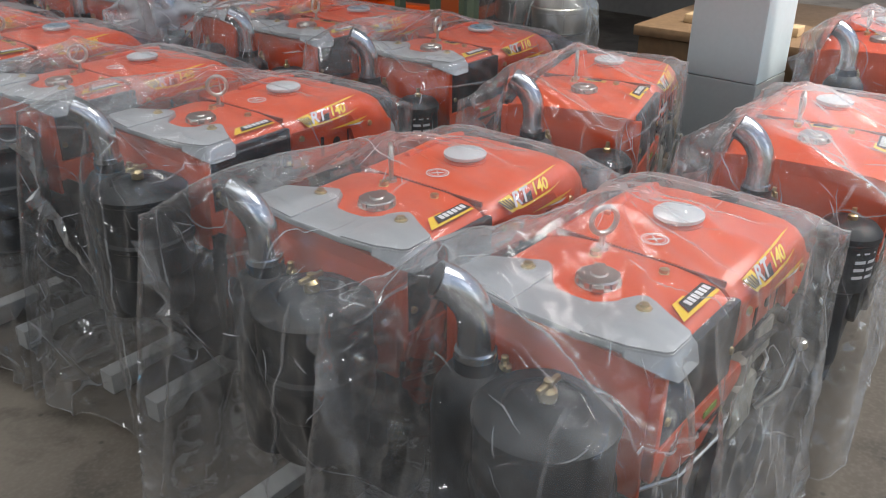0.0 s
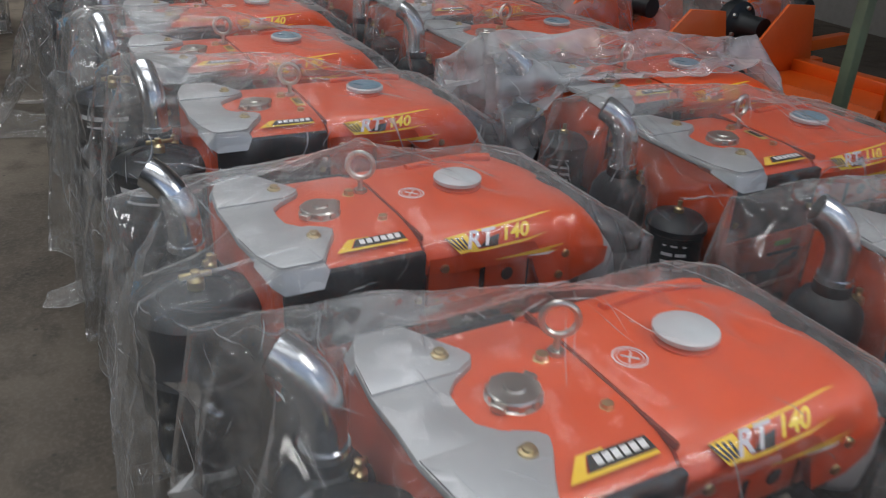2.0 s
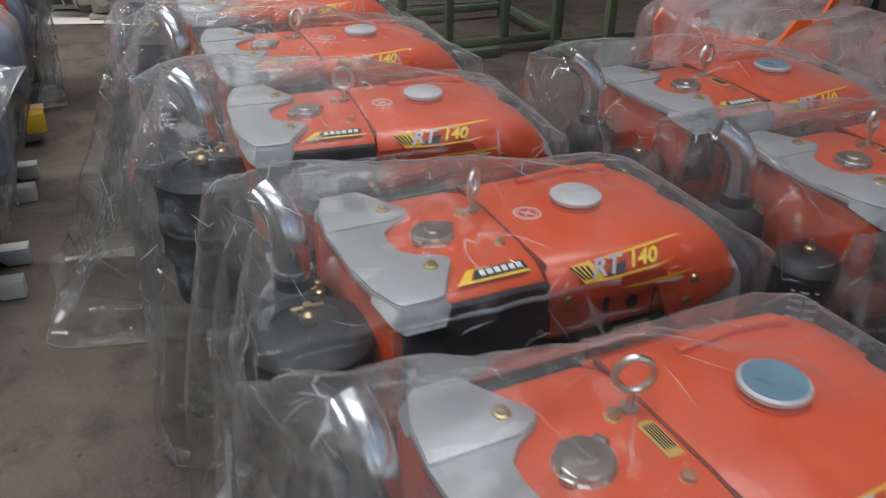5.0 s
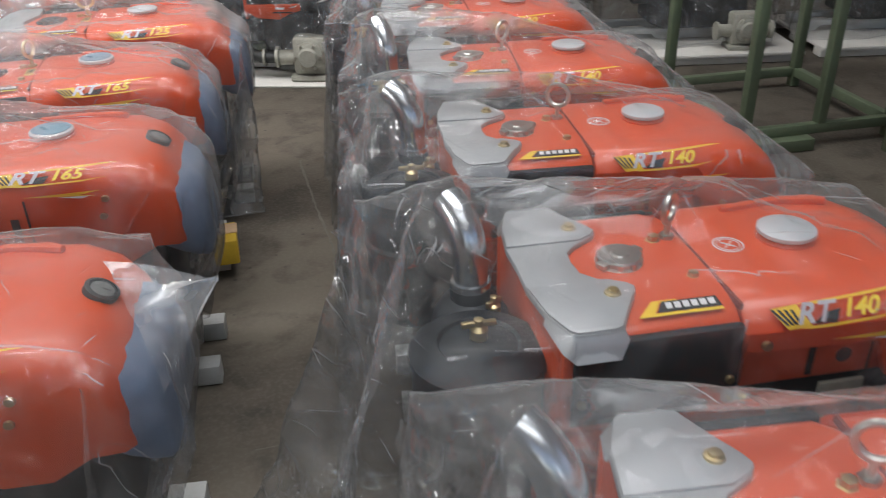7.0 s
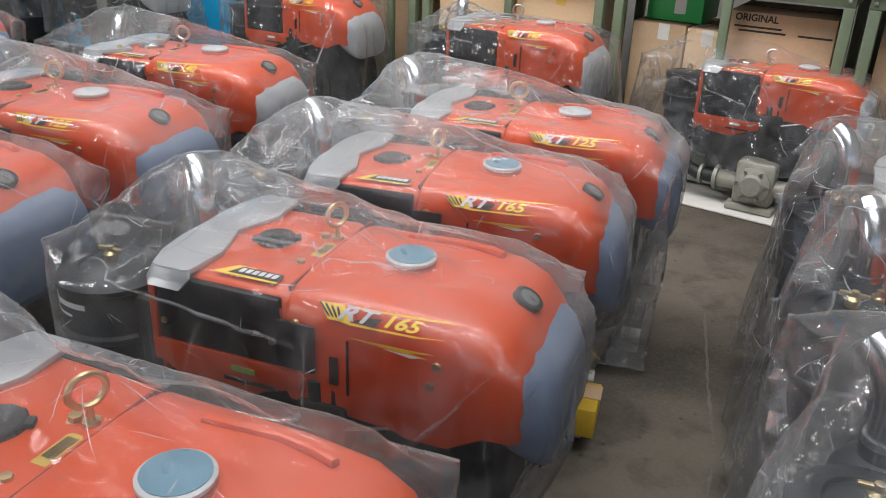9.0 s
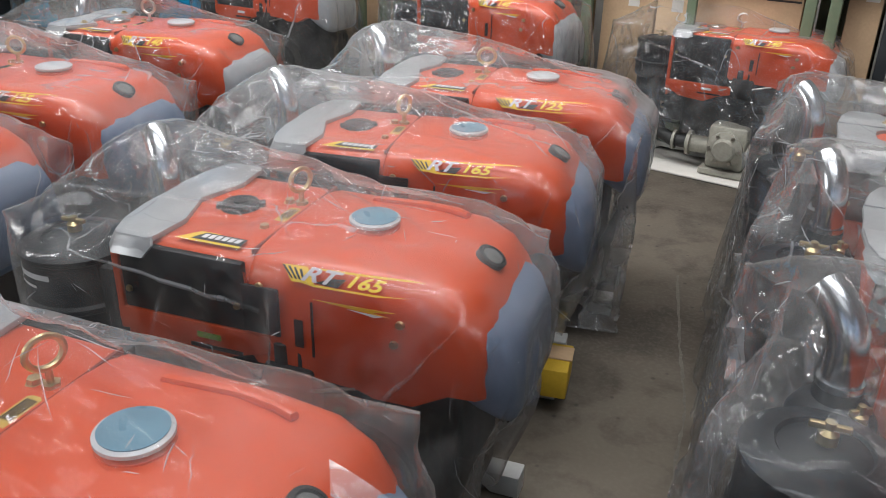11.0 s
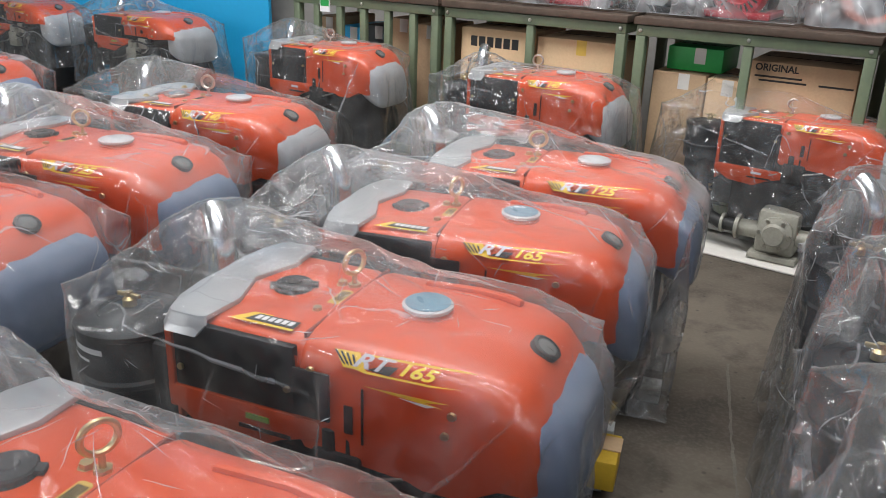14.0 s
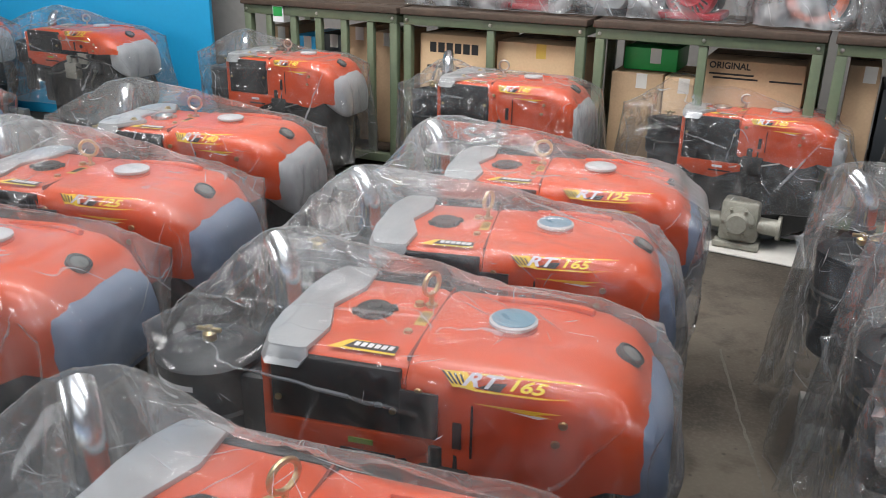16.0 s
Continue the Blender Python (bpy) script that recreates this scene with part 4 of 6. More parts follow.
                out = Vector((math.cos(b), 0.55 * math.sin(b), 0.25)).normalized()
                aim = Vector((middle.x, middle.y, min(z, top - 0.12)))
                spot, normal, _, _ = tree.ray_cast(aim + out * 2, -out)
                if spot is not None:
                    line.append((spot, normal, math.sin(math.pi * min(1, max(0.02, u))) ** 0.6))
            if len(line) < 8:
                continue
            bm = bmesh.new()
            rows = []
            for q, (spot, normal, w) in enumerate(line):
                along = (line[min(q + 1, len(line) - 1)][0] - line[max(q - 1, 0)][0]).normalized()
                across = along.cross(normal).normalized()
                rows.append([bm.verts.new(spot + normal * 0.002 - across * width * w), bm.verts.new(spot + normal * (0.003 + 0.6 * width * w)), bm.verts.new(spot + normal * 0.002 + across * 0.5 * width * w)])
            for r0, r1 in zip(rows, rows[1:]):
                for q in range(2):
                    bm.faces.new((r0[q], r0[q + 1], r1[q + 1], r1[q]))
            part("pleat", bm, FILMFOLD, ob, "whitish doubled fold of film", 0)
    return tagged(ob, label, "plastic bag", group)


# ---- draping film ----
def grid_bag(cx, cy, length, width, top, hem, h, flare):
    """A flat-topped bag, open below: rest points, quads, and the ring of its hem."""
    nx, ny = max(6, round(length / h)), max(4, round(width / h))
    index, pts, quads = {}, [], []
    for i in range(nx + 1):
        for k in range(ny + 1):
            index[i, k] = len(pts)
            pts.append((cx + length * (i / nx - 0.5), cy + width * (k / ny - 0.5), top))
    for i in range(nx):
        for k in range(ny):
            quads.append((index[i, k], index[i + 1, k], index[i + 1, k + 1], index[i, k + 1]))
    rim = [index[i, 0] for i in range(nx)] + [index[nx, k] for k in range(ny)] + [index[i, ny] for i in range(nx, 0, -1)] + [index[0, k] for k in range(ny, 0, -1)]
    depth = max(top - hem(pts[q][0], pts[q][1]) for q in rim)
    rows = max(3, round(depth / h))
    above = rim
    for r in range(1, rows + 1):
        ring = []
        for q in rim:
            x, y, _ = pts[q]
            low = hem(x, y)
            f = r / rows
            ring.append(len(pts))
            pts.append((cx + (x - cx) * (1 + (flare if x < cx else 0.2) * f), cy + (y - cy) * (1 + 0.16 * f), top + (low - top) * f))
        n = len(ring)
        for k in range(n):
            quads.append((above[k], ring[k], ring[(k + 1) % n], above[(k + 1) % n]))
        above = ring
    return np.array(pts), np.array(quads), above


def refine(pts, rest, quads, ring):
    """Each quad cut in four; the new points lie half way."""
    a = quads
    edges = np.sort(np.concatenate([a[:, [0, 1]], a[:, [1, 2]], a[:, [2, 3]], a[:, [3, 0]]]), axis=1)
    unique, where = np.unique(edges, axis=0, return_inverse=True)
    where = where.reshape(4, -1)
    n, m = len(pts), len(unique)
    mid = n + where
    middle = n + m + np.arange(len(a))
    fresh = [np.concatenate([q, (q[unique[:, 0]] + q[unique[:, 1]]) / 2, q[a].mean(axis=1)]) for q in (pts, rest)]
    cut = np.concatenate([np.stack([a[:, k], mid[k], middle, mid[k - 1]], axis=1) for k in range(4)])
    known = {tuple(e): n + k for k, e in enumerate(unique)}
    hem = []
    for p, q in zip(ring, list(ring[1:]) + [ring[0]]):
        hem += [p, known[min(p, q), max(p, q)]]
    return fresh[0], fresh[1], cut, hem


def springs(rest, quads):
    """The film's threads in batches that share no point: (one end, other end, length, how hard it holds)."""
    a = quads
    pairs = np.sort(np.concatenate([a[:, [0, 1]], a[:, [1, 2]], a[:, [2, 3]], a[:, [3, 0]], a[:, [0, 2]], a[:, [1, 3]]]), axis=1)
    pairs = np.unique(pairs, axis=0)
    np.random.default_rng(3).shuffle(pairs)
    batch = []
    masks = [0] * len(rest)
    for p, q in pairs.tolist():
        free = ~(masks[p] | masks[q])
        bit = free & -free
        masks[p] |= bit
        masks[q] |= bit
        batch.append(bit.bit_length() - 1)
    batch = np.array(batch)
    out = []
    for k in range(batch.max() + 1):
        e = pairs[batch == k]
        out.append((e[:, 0], e[:, 1], np.linalg.norm(rest[e[:, 0]] - rest[e[:, 1]], axis=1)))
    return out


def push_out(p, solids, gap, thick=0.0):
    """Moves points out of rounded boxes, upright drums and bars; says which touched."""
    touched = np.zeros(len(p), bool)
    for kind, *s in solids:
        if kind == "box":
            x0, x1, y0, y1, z0, z1, r = s
            mid = np.array(((x0 + x1) / 2, (y0 + y1) / 2, (z0 + z1) / 2))
            half = np.array((x1 - x0, y1 - y0, z1 - z0)) / 2 - r
            near = np.nonzero((np.abs(p - mid) < half + r + gap).all(axis=1))[0]
            if not len(near):
                continue
            d = p[near] - mid
            q = np.abs(d) - half
            out = np.maximum(q, 0)
            far = np.linalg.norm(out, axis=1)
            inside = far < 1e-9
            way = out / np.maximum(far, 1e-9)[:, None]
            if inside.any():
                ax = q[inside].argmax(axis=1)
                way[inside] = np.eye(3)[ax]
                far[inside] = q[inside].max(axis=1)
            way *= np.where(d < 0, -1, 1)
            deep = gap + r - far
        elif kind == "drum":
            x, y, z0, z1, radius, r = s
            near = np.nonzero((np.abs(p[:, 0] - x) < radius + gap) & (np.abs(p[:, 1] - y) < radius + gap) & (p[:, 2] < z1 + gap) & (p[:, 2] > z0 - gap))[0]
            if not len(near):
                continue
            d = p[near] - (x, y, (z0 + z1) / 2)
            flat_d = np.maximum(np.hypot(d[:, 0], d[:, 1]), 1e-6)
            q = np.stack([flat_d - radius + r, np.abs(d[:, 2]) - (z1 - z0) / 2 + r], axis=1)
            out = np.maximum(q, 0)
            far = np.linalg.norm(out, axis=1)
            w = out / np.maximum(far, 1e-9)[:, None]
            inside = far < 1e-9
            if inside.any():
                w[inside] = np.eye(2)[q[inside].argmax(axis=1)]
                far[inside] = q[inside].max(axis=1)
            way = np.stack([d[:, 0] / flat_d * w[:, 0], d[:, 1] / flat_d * w[:, 0], np.where(d[:, 2] < 0, -1, 1) * w[:, 1]], axis=1)
            deep = gap + r - far
        else:
            a, b, r = np.array(s[0]), np.array(s[1]), s[2] + thick
            box_lo, box_hi = np.minimum(a, b) - r - gap, np.maximum(a, b) + r + gap
            near = np.nonzero(((p > box_lo) & (p < box_hi)).all(axis=1))[0]
            if not len(near):
                continue
            t = np.clip(((p[near] - a) @ (b - a)) / max(1e-9, (b - a) @ (b - a)), 0, 1)
            d = p[near] - (a + t[:, None] * (b - a))
            far = np.maximum(np.linalg.norm(d, axis=1), 1e-6)
            way = d / far[:, None]
            deep = gap + r - far
        hit = deep > 0
        p[near[hit]] += way[hit] * deep[hit][:, None]
        touched[near[hit]] = True
    low = p[:, 2] < 0.006
    p[low, 2] = 0.006
    return touched | low


def settle(p, rest, quads, solids, rng, steps, pull, inner=7, shake=0.0, cling=0.0, thick=0.0, press=0.3):
    """Lets the film fall and come to rest: gravity, threads that give a little when pressed, solids that hold it up."""
    batches = springs(rest, quads)
    old = p.copy()
    p += rng.normal(0, shake, p.shape)
    centre = rest[:, :2].mean(axis=0)
    for step in range(steps):
        v = (p - old) * 0.9
        old = p.copy()
        p = p + v
        p[:, 2] -= pull
        if cling:
            p[:, :2] -= (p[:, :2] - centre) * cling
        for _ in range(inner):
            for a, b, length in batches:
                d = p[b] - p[a]
                n = np.sqrt((d * d).sum(axis=1)) + 1e-9
                # holds when stretched, folds more easily when pressed
                slack = (n - length) / n
                slack *= np.where(slack > 0, 0.5, press)
                d *= slack[:, None]
                p[a] += d
                p[b] -= d
            touched = push_out(p, solids, 0.005, thick)
        old[touched] += (p[touched] - old[touched]) * 0.4
    return p


def drape(seed, solids, plan, top, hem, fine=2, h=0.05, steps=(66, 15, 6), cling=0.0, crumple=0.015, flare=0.03):
    rng = np.random.default_rng(seed)
    cx, cy, length, width = plan
    rest, quads, ring = grid_bag(cx, cy, length, width, top, hem, h, flare)
    p = rest.copy()
    p = settle(p, rest, quads, solids, rng, steps[0], 0.0004, 10, 0.004, cling, 0.028, 0.35)
    for k in range(fine):
        p, rest, quads, ring = refine(p, rest, quads, ring)
        # a little more film than fits, so that it crumples
        p = settle(p, rest * (1 + crumple * (0.5, 1)[k]), quads, solids, rng, steps[k + 1], (0.00018, 0.0001)[k], (7, 6)[k], (0.002, 0.0012)[k], cling * 0.5, (0.011, 0.001)[k], (0.35, 0.4)[k])
    return p, quads, ring


def engine_solids(kind, tip, ring):
    """What holds the film up: cowl, nose, block, air cleaner, silencer, pipe, lifting eye, caps."""
    out = [("box", -0.41, 0.16, -0.184, 0.184, 0.45, 0.706, 0.022), ("box", 0.0, 0.235, -0.18, 0.18, 0.44, 0.698, 0.045), ("box", 0.0, 0.298, -0.155, 0.155, 0.42, 0.65, 0.05), ("box", -0.34, 0.2, -0.15, 0.2, 0.08, 0.48, 0.04),
           ("drum", -0.472, 0.072, 0.26, 0.64, 0.064, 0.02), ("bar", (-0.472, 0.072, 0.64), (-0.472, 0.072, min(tip, 0.72)), 0.031), ("drum", 0.0, 0.0, 0.69, 0.727, 0.045, 0.006)]
    if tip > 0.74:
        out.append(("bar", (-0.472, 0.072, 0.72), (-0.514, 0.11, tip - 0.03), 0.028))
    if ring > 0.72:
        out.append(("bar", (-0.167, 0.052, 0.7), (-0.167, 0.052, ring - 0.018), 0.017))
    if kind == "canister":
        out += [("drum", -0.488, -0.02, 0.33, 0.46, 0.09, 0.02), ("drum", -0.475, -0.12, 0.3, 0.615, 0.062, 0.015)]
    elif kind == "blue":
        out += [("drum", -0.555, -0.095, 0.3, 0.645, 0.108, 0.03), ("box", -0.47, -0.408, -0.15, 0.02, 0.24, 0.6, 0.012)]
    else:
        out.append(("drum", -0.488, -0.06, 0.3, 0.645, 0.108, 0.03))
    return out


DRAPED = {}


def draped_bag(seed, m, kind, label, like=None, tip=0.795, ring=0.795, bottom=0.12, rise=0.1, size=(0.865, 0.415), shift=(-0.015, -0.025), high=0.82, extra=(), fine=2, cling=0.0, crumple=0.03, flare=0.08, bands=4, lines=80, ear=None, mat=None):
    """A loose clear bag let fall over an engine. like: bags of one key share one mesh."""
    made = DRAPED.get(like)
    if made is None:
        rng = random.Random(seed)
        plan = (-0.155 + shift[0] + rng.uniform(-0.015, 0.015) - (0.03 if kind == "blue" else 0), 0.03 + shift[1] + rng.uniform(-0.012, 0.012), size[0] * rng.uniform(0.98, 1.03), size[1] * rng.uniform(0.97, 1.05))
        lean, sway = rng.uniform(-0.03, 0.03), rng.uniform(0, 6)
        points, quads, ring_of = drape(seed, engine_solids(kind, tip, ring) + list(extra), plan, high,
                                       lambda x, y: bottom + rise * max(0.0, (x + 0.4) / 0.7) + lean * y + 0.012 * math.sin(9 * x + sway) + 0.01 * math.sin(13 * y + sway), fine, cling=cling, crumple=crumple, flare=flare)
        me = bpy.data.meshes.new("plastic_bag")
        me.from_pydata(points.tolist(), [], quads.tolist())
        me.polygons.foreach_set("use_smooth", [True] * len(me.polygons))
        me.materials.append(mat or FILM)
        hem = tube(bmesh.new(), [Vector(points[q]) for q in ring_of[::2]], 0.0013, 4, closed=True)
        hem_me = bpy.data.meshes.new("hem")
        hem.to_mesh(hem_me)
        hem.free()
        hem_me.materials.append(mat or FILM)
        made = (me, hem_me)
        if like:
            DRAPED[like] = made
    ob = new("plastic_bag", made[0])
    ob.matrix_world = m
    edge = new("hem", made[1])
    edge.parent = ob
    tagged(edge, "folded film hem")
    if bands:
        me, rng = made[0], random.Random(seed * 7)
        tree = BVHTree.FromPolygons([v.co for v in me.vertices], [p.vertices[:] for p in me.polygons])
        u = rng.uniform
        # from the end's upper corner down to the hem, across the end, along the flank, over the bonnet
        folds = [((-0.7, -0.12 + u(-0.05, 0.05), 0.74), (-0.7, -0.05 + u(-0.1, 0.1), 0.2), (1, 0, 0), 0.008, 0.005), ((-0.7, 0.2 + u(-0.05, 0.04), 0.7), (-0.7, 0.06 + u(-0.05, 0.05), 0.36), (1, 0, 0), 0.05, 0.002),
                 ((-0.55, -0.6, 0.66 + u(-0.03, 0.03)), (-0.2 + u(-0.1, 0.2), -0.6, 0.6 + u(-0.08, 0.08)), (0, 1, 0), 0.004, 0.012), ((0.22, -0.6, 0.66), (0.1 + u(-0.1, 0.1), -0.6, 0.34), (0, 1, 0), 0.003, 0.016)]
        for start, end, aim, w0, w1 in rng.sample(folds, min(bands, len(folds))):
            fold_band(ob, tree, start, end, aim, w0, w1)
        crinkles(ob, tree, rng, lines)
    if ear:
        loose_corner(ob, ear)
    return tagged(ob, label, "plastic bag", "plastic bags over the engines")


def fold_band(ob, tree, start, end, aim, w0, w1):
    """A flat doubled fold of film that runs straight over the bag; its width goes from w0 to w1."""
    start, end, aim = Vector(start), Vector(end), Vector(aim)
    line = []
    for q in range(25):
        at = start.lerp(end, q / 24)
        spot, normal, _, _ = tree.ray_cast(at - aim * 0.3, aim)
        if spot is not None:
            line.append((spot, normal if normal.dot(aim) < 0 else -normal, w0 + (w1 - w0) * q / 24))
    if len(line) < 8:
        return
    bm = bmesh.new()
    rows = []
    for q, (spot, normal, w) in enumerate(line):
        along = (line[min(q + 2, len(line) - 1)][0] - line[max(q - 2, 0)][0]).normalized()
        across = along.cross(normal).normalized()
        rows.append([bm.verts.new(spot + normal * 0.003), bm.verts.new(spot + normal * 0.0045 + across * w * 0.5), bm.verts.new(spot + normal * 0.003 + across * w)])
    for g, h in zip(rows, rows[1:]):
        for q in range(2):
            bm.faces.new((g[q], g[q + 1], h[q + 1], h[q]))
    part("fold_band", bm, FILMFOLD, ob, "whitish doubled fold of film", 0)


def crinkles(ob, tree, rng, count):
    """Fine sharp creases: thin raised lines that run over the film, most of them in loose knots."""
    bm = bmesh.new()
    polys, verts = ob.data.polygons, ob.data.vertices
    knots = [polys[rng.randrange(len(polys))].center.copy() for _ in range(7)] + [Vector((-0.167, 0.052, 0.8)), Vector((-0.5, -0.15, 0.6)), Vector((-0.5, 0.1, 0.78))]
    eye = Vector((-0.167, 0.052, 0.79))
    for k in range(count + 9):
        hub = rng.choice(knots) if k < count else eye
        a = 0.7 * (k - count) + rng.uniform(-0.2, 0.2)
        aside = Vector((rng.gauss(0, 0.07), rng.gauss(0, 0.06), rng.gauss(0, 0.07))) if k < count else Vector((0.035 * math.cos(a), 0.035 * math.sin(a), 0))
        spot, normal, _, _ = tree.find_nearest(hub + aside)
        if spot is None or spot.z < 0.12:
            continue
        way = aside if k >= count or rng.random() < 0.6 else Vector((rng.gauss(0, 1), rng.gauss(0, 1), rng.gauss(0, 1)))
        bend = rng.uniform(-0.08, 0.08)
        length, width = rng.uniform(0.015, 0.07), rng.uniform(0.0005, 0.0014)
        if k >= count:
            bend, length, width = 0.3 * bend, rng.uniform(0.05, 0.15), 0.0007
        steps = max(4, int(length / 0.011))
        rows = []
        for q in range(steps + 1):
            way = (way - normal * way.dot(normal)).normalized()
            across = way.cross(normal)
            w = width * math.sin(math.pi * min(0.97, max(0.06, q / steps)))
            rows.append([bm.verts.new(spot + normal * 0.0012 - across * w), bm.verts.new(spot + normal * (0.0014 + w)), bm.verts.new(spot + normal * 0.0012 + across * w)])
            way = way + across * bend
            ahead, turn, _, _ = tree.find_nearest(spot + way * (length / steps))
            if ahead is None:
                break
            spot, normal = ahead, (turn if turn.dot(normal) > 0 else -turn)
        for g, h in zip(rows, rows[1:]):
            for q in range(2):
                bm.faces.new((g[q], g[q + 1], h[q + 1], h[q]))
    tagged(part("creasing", bm, FILMCREASE, ob, "fine white crease lines in the film", 0), kind="stuff")


def loose_corner(ob, ear):
    root0, root1, tip_at = (Vector(p) for p in ear)
    bm = bmesh.new()
    rows = []
    for q in range(9):
        u = q / 8
        a, b = root0.lerp(tip_at, u), root1.lerp(tip_at, u)
        rows.append([bm.verts.new(a.lerp(b, w / 6) + Vector((0, 0, (0.012 * math.sin(w * 1.9 + u * 3) + 0.02 * math.sin(math.pi * w / 6)) * (1 - 0.6 * u)))) for w in range(7)])
    for r0, r1 in zip(rows, rows[1:]):
        for q in range(6):
            bm.faces.new((r0[q], r0[q + 1], r1[q + 1], r1[q]))
    part("loose_corner", bm, FILMEAR, ob, "loose pointed corner of doubled film", 60)


# ---- the hall ----
def slab(name, x0, x1, y0, y1, z0, z1, mat, label=""):
    ob = mesh_object(name, boxed(x0, x1, y0, y1, z0, z1), mat, None, "", 0)
    return tagged(ob, label, "", "", "structure")


bm = bmesh.new()
bmesh.ops.create_grid(bm, x_segments=60, y_segments=60, size=9.0)
for v in bm.verts:
    v.co.z = 0.003 * noise.noise(v.co * 0.8) - 0.003
    v.co.y += 2.0
floor = tagged(mesh_object("floor", bm, CONCRETE), "stained grey-brown concrete floor", "floor", "", "structure")

slab("wall_north", -7.0, 7.0, 8.3, 8.5, 0, 5.0, WALL, "dim grey hall wall")
# West and south walls are added out of view to close the hall.
slab("wall_west", -7.2, -7.0, -5.0, 8.5, 0, 5.0, WALL, "dim grey hall wall")
slab("wall_east", 5.0, 5.2, 0.5, 8.5, 0, 5.0, WALL, "dim grey hall wall")
slab("wall_south", -7.2, -4.4, -5.2, -5.0, 0, 5.0, WALL, "dim grey hall wall")
# Unseen added roof; its gap is set so the sun strikes the column.
for x0, x1, y0, y1 in ((-7.2, -5.0, -5.2, 8.5), (-5.0, -3.15, -5.2, 4.2), (-5.0, -3.15, 5.9, 8.5), (0.55, 0.98, -5.2, 8.5), (1.75, 5.2, -5.2, 8.5), (0.98, 1.75, -5.2, -3.2), (0.98, 1.75, -1.7, 8.5)):
    slab("shading_roof", x0, x1, y0, y1, 4.9, 5.0, ROOF, "unseen roof slab added to shape the sunlight")
# Opaque unseen slabs, added above the overhead lamps to block the sun.
slab("sun_blocker", -3.15, 0.55, -5.2, 8.5, 4.92, 4.94, PAPER, "long pale slab, unseen, added to keep the sun out")
slab("sun_blocker", -5.0, -3.15, 4.2, 5.9, 4.92, 4.94, PAPER, "short pale slab, unseen, added to keep the sun out")


# ---- placing the rows ----
def turned(x, y, yaw, z=0.0, s=1.0, sz=None):
    return Matrix.Translation((x, y, z)) @ Matrix.Rotation(yaw, 4, "Z") @ Matrix.Diagonal((s, s, sz or s, 1))


ENGINE_A = engine("diesel_engine", "orange-red diesel engine with silver cover and grey water cap", "140", "grey", "round", "clear", -30)
ENGINE_A2 = engine("diesel_engine", "orange-red diesel engine with silver cover and grey water cap", "140", "grey", "round", "clear", 45, pipe_turn=116)
ENGINE_B = engine("diesel_engine", "orange-red diesel engine with blue film on its water cap", "140", "blue", "bar", "clear", -20, pipe_turn=100)
ENGINE_C = engine("diesel_engine", "orange-red diesel engine with silver cover and black oil filter", "110", "blue", "bar", "clear", 15, canister=True)
ENGINE_P = engine("diesel_engine", "orange-red diesel engine with an all-red tank top", "110", "grey", "bar", "clear", 15, silver=False, canister=True, pipe_turn=95)
ENGINE_D = engine("diesel_engine", "large orange-red diesel engine with blue-grey padded nose", "165", "blue", "bar", "blue", 70, eye=BRASS)
ENGINE_E = engine("diesel_engine", "large orange-red diesel engine with blue-grey padded nose", "125", "grey", "bar", "blue", 15, eye=BRASS)
ENGINE_T = engine("diesel_engine", "orange-red diesel engine with a tall black side panel", "140", "grey", "bar", "clear", 15, tall=0.1, full=True)
ENGINE_F = engine("diesel_engine", "orange-red diesel engine with a full-sided bonnet and grey water cap", "140", "grey", "bar", "clear", 10, tall=0.04, full=True, pipe_turn=110)
# engine, x, y, yaw, bag settings
ROW_A = [
    (ENGINE_A, -0.009, -1.133, 0.021, dict(size=(0.89, 0.43), high=0.84, crumple=0.05)),
    (ENGINE_A2, -0.021, -0.667, 0.043, dict(size=(0.88, 0.42))),
    (ENGINE_A, 0.055, 0.0, 0.069, {}),
    (ENGINE_A, -0.008, 0.56, 0.065, dict(tip=0.70)),
    (ENGINE_B, 0.024, 1.141, 0.018, dict(ear=((0.24, 0.05, 0.69), (0.28, 0.2, 0.6), (0.44, 0.14, 0.66)))),
    (ENGINE_B, -0.024, 1.666, 0.052, {}),
    (ENGINE_A2, 0.015, 2.186, 0.036, {}),
    (ENGINE_A, -0.035, 2.757, -0.079, {}),
    (ENGINE_A2, -0.006, 3.292, -0.024, dict(size=(0.9, 0.43), shift=(-0.03, -0.02), high=0.84, flare=0.45, bottom=0.04)),
    (ENGINE_A, -0.003, 3.831, -0.073, dict(size=(0.9, 0.44))),
    (ENGINE_A2, 0.019, 4.359, -0.129, dict(like="plain")),
    (ENGINE_A, 0.03, 4.93, -0.1, dict(like="plain")),
]
ROW_C = [
    (ENGINE_P, 0.88, -1.1, 0.18, dict(bottom=0.2)),
    (ENGINE_P, 0.87, -0.47, 0.3, {}),
    (ENGINE_C, 0.965, 0.083, 0.05, {}),
    (ENGINE_C, 0.93, 0.637, 0.05, {}),
    (ENGINE_C, 0.96, 1.12, 0.05, None),
    (ENGINE_C, 0.88, 1.67, 0.04, {}),
    (ENGINE_C, 0.88, 2.17, 0.04, dict(like="filter")),
    (ENGINE_C, 0.85, 2.65, 0.04, dict(like="filter")),
    (ENGINE_P, 2.05, -0.9, 0.2, dict(like="filter")),
]
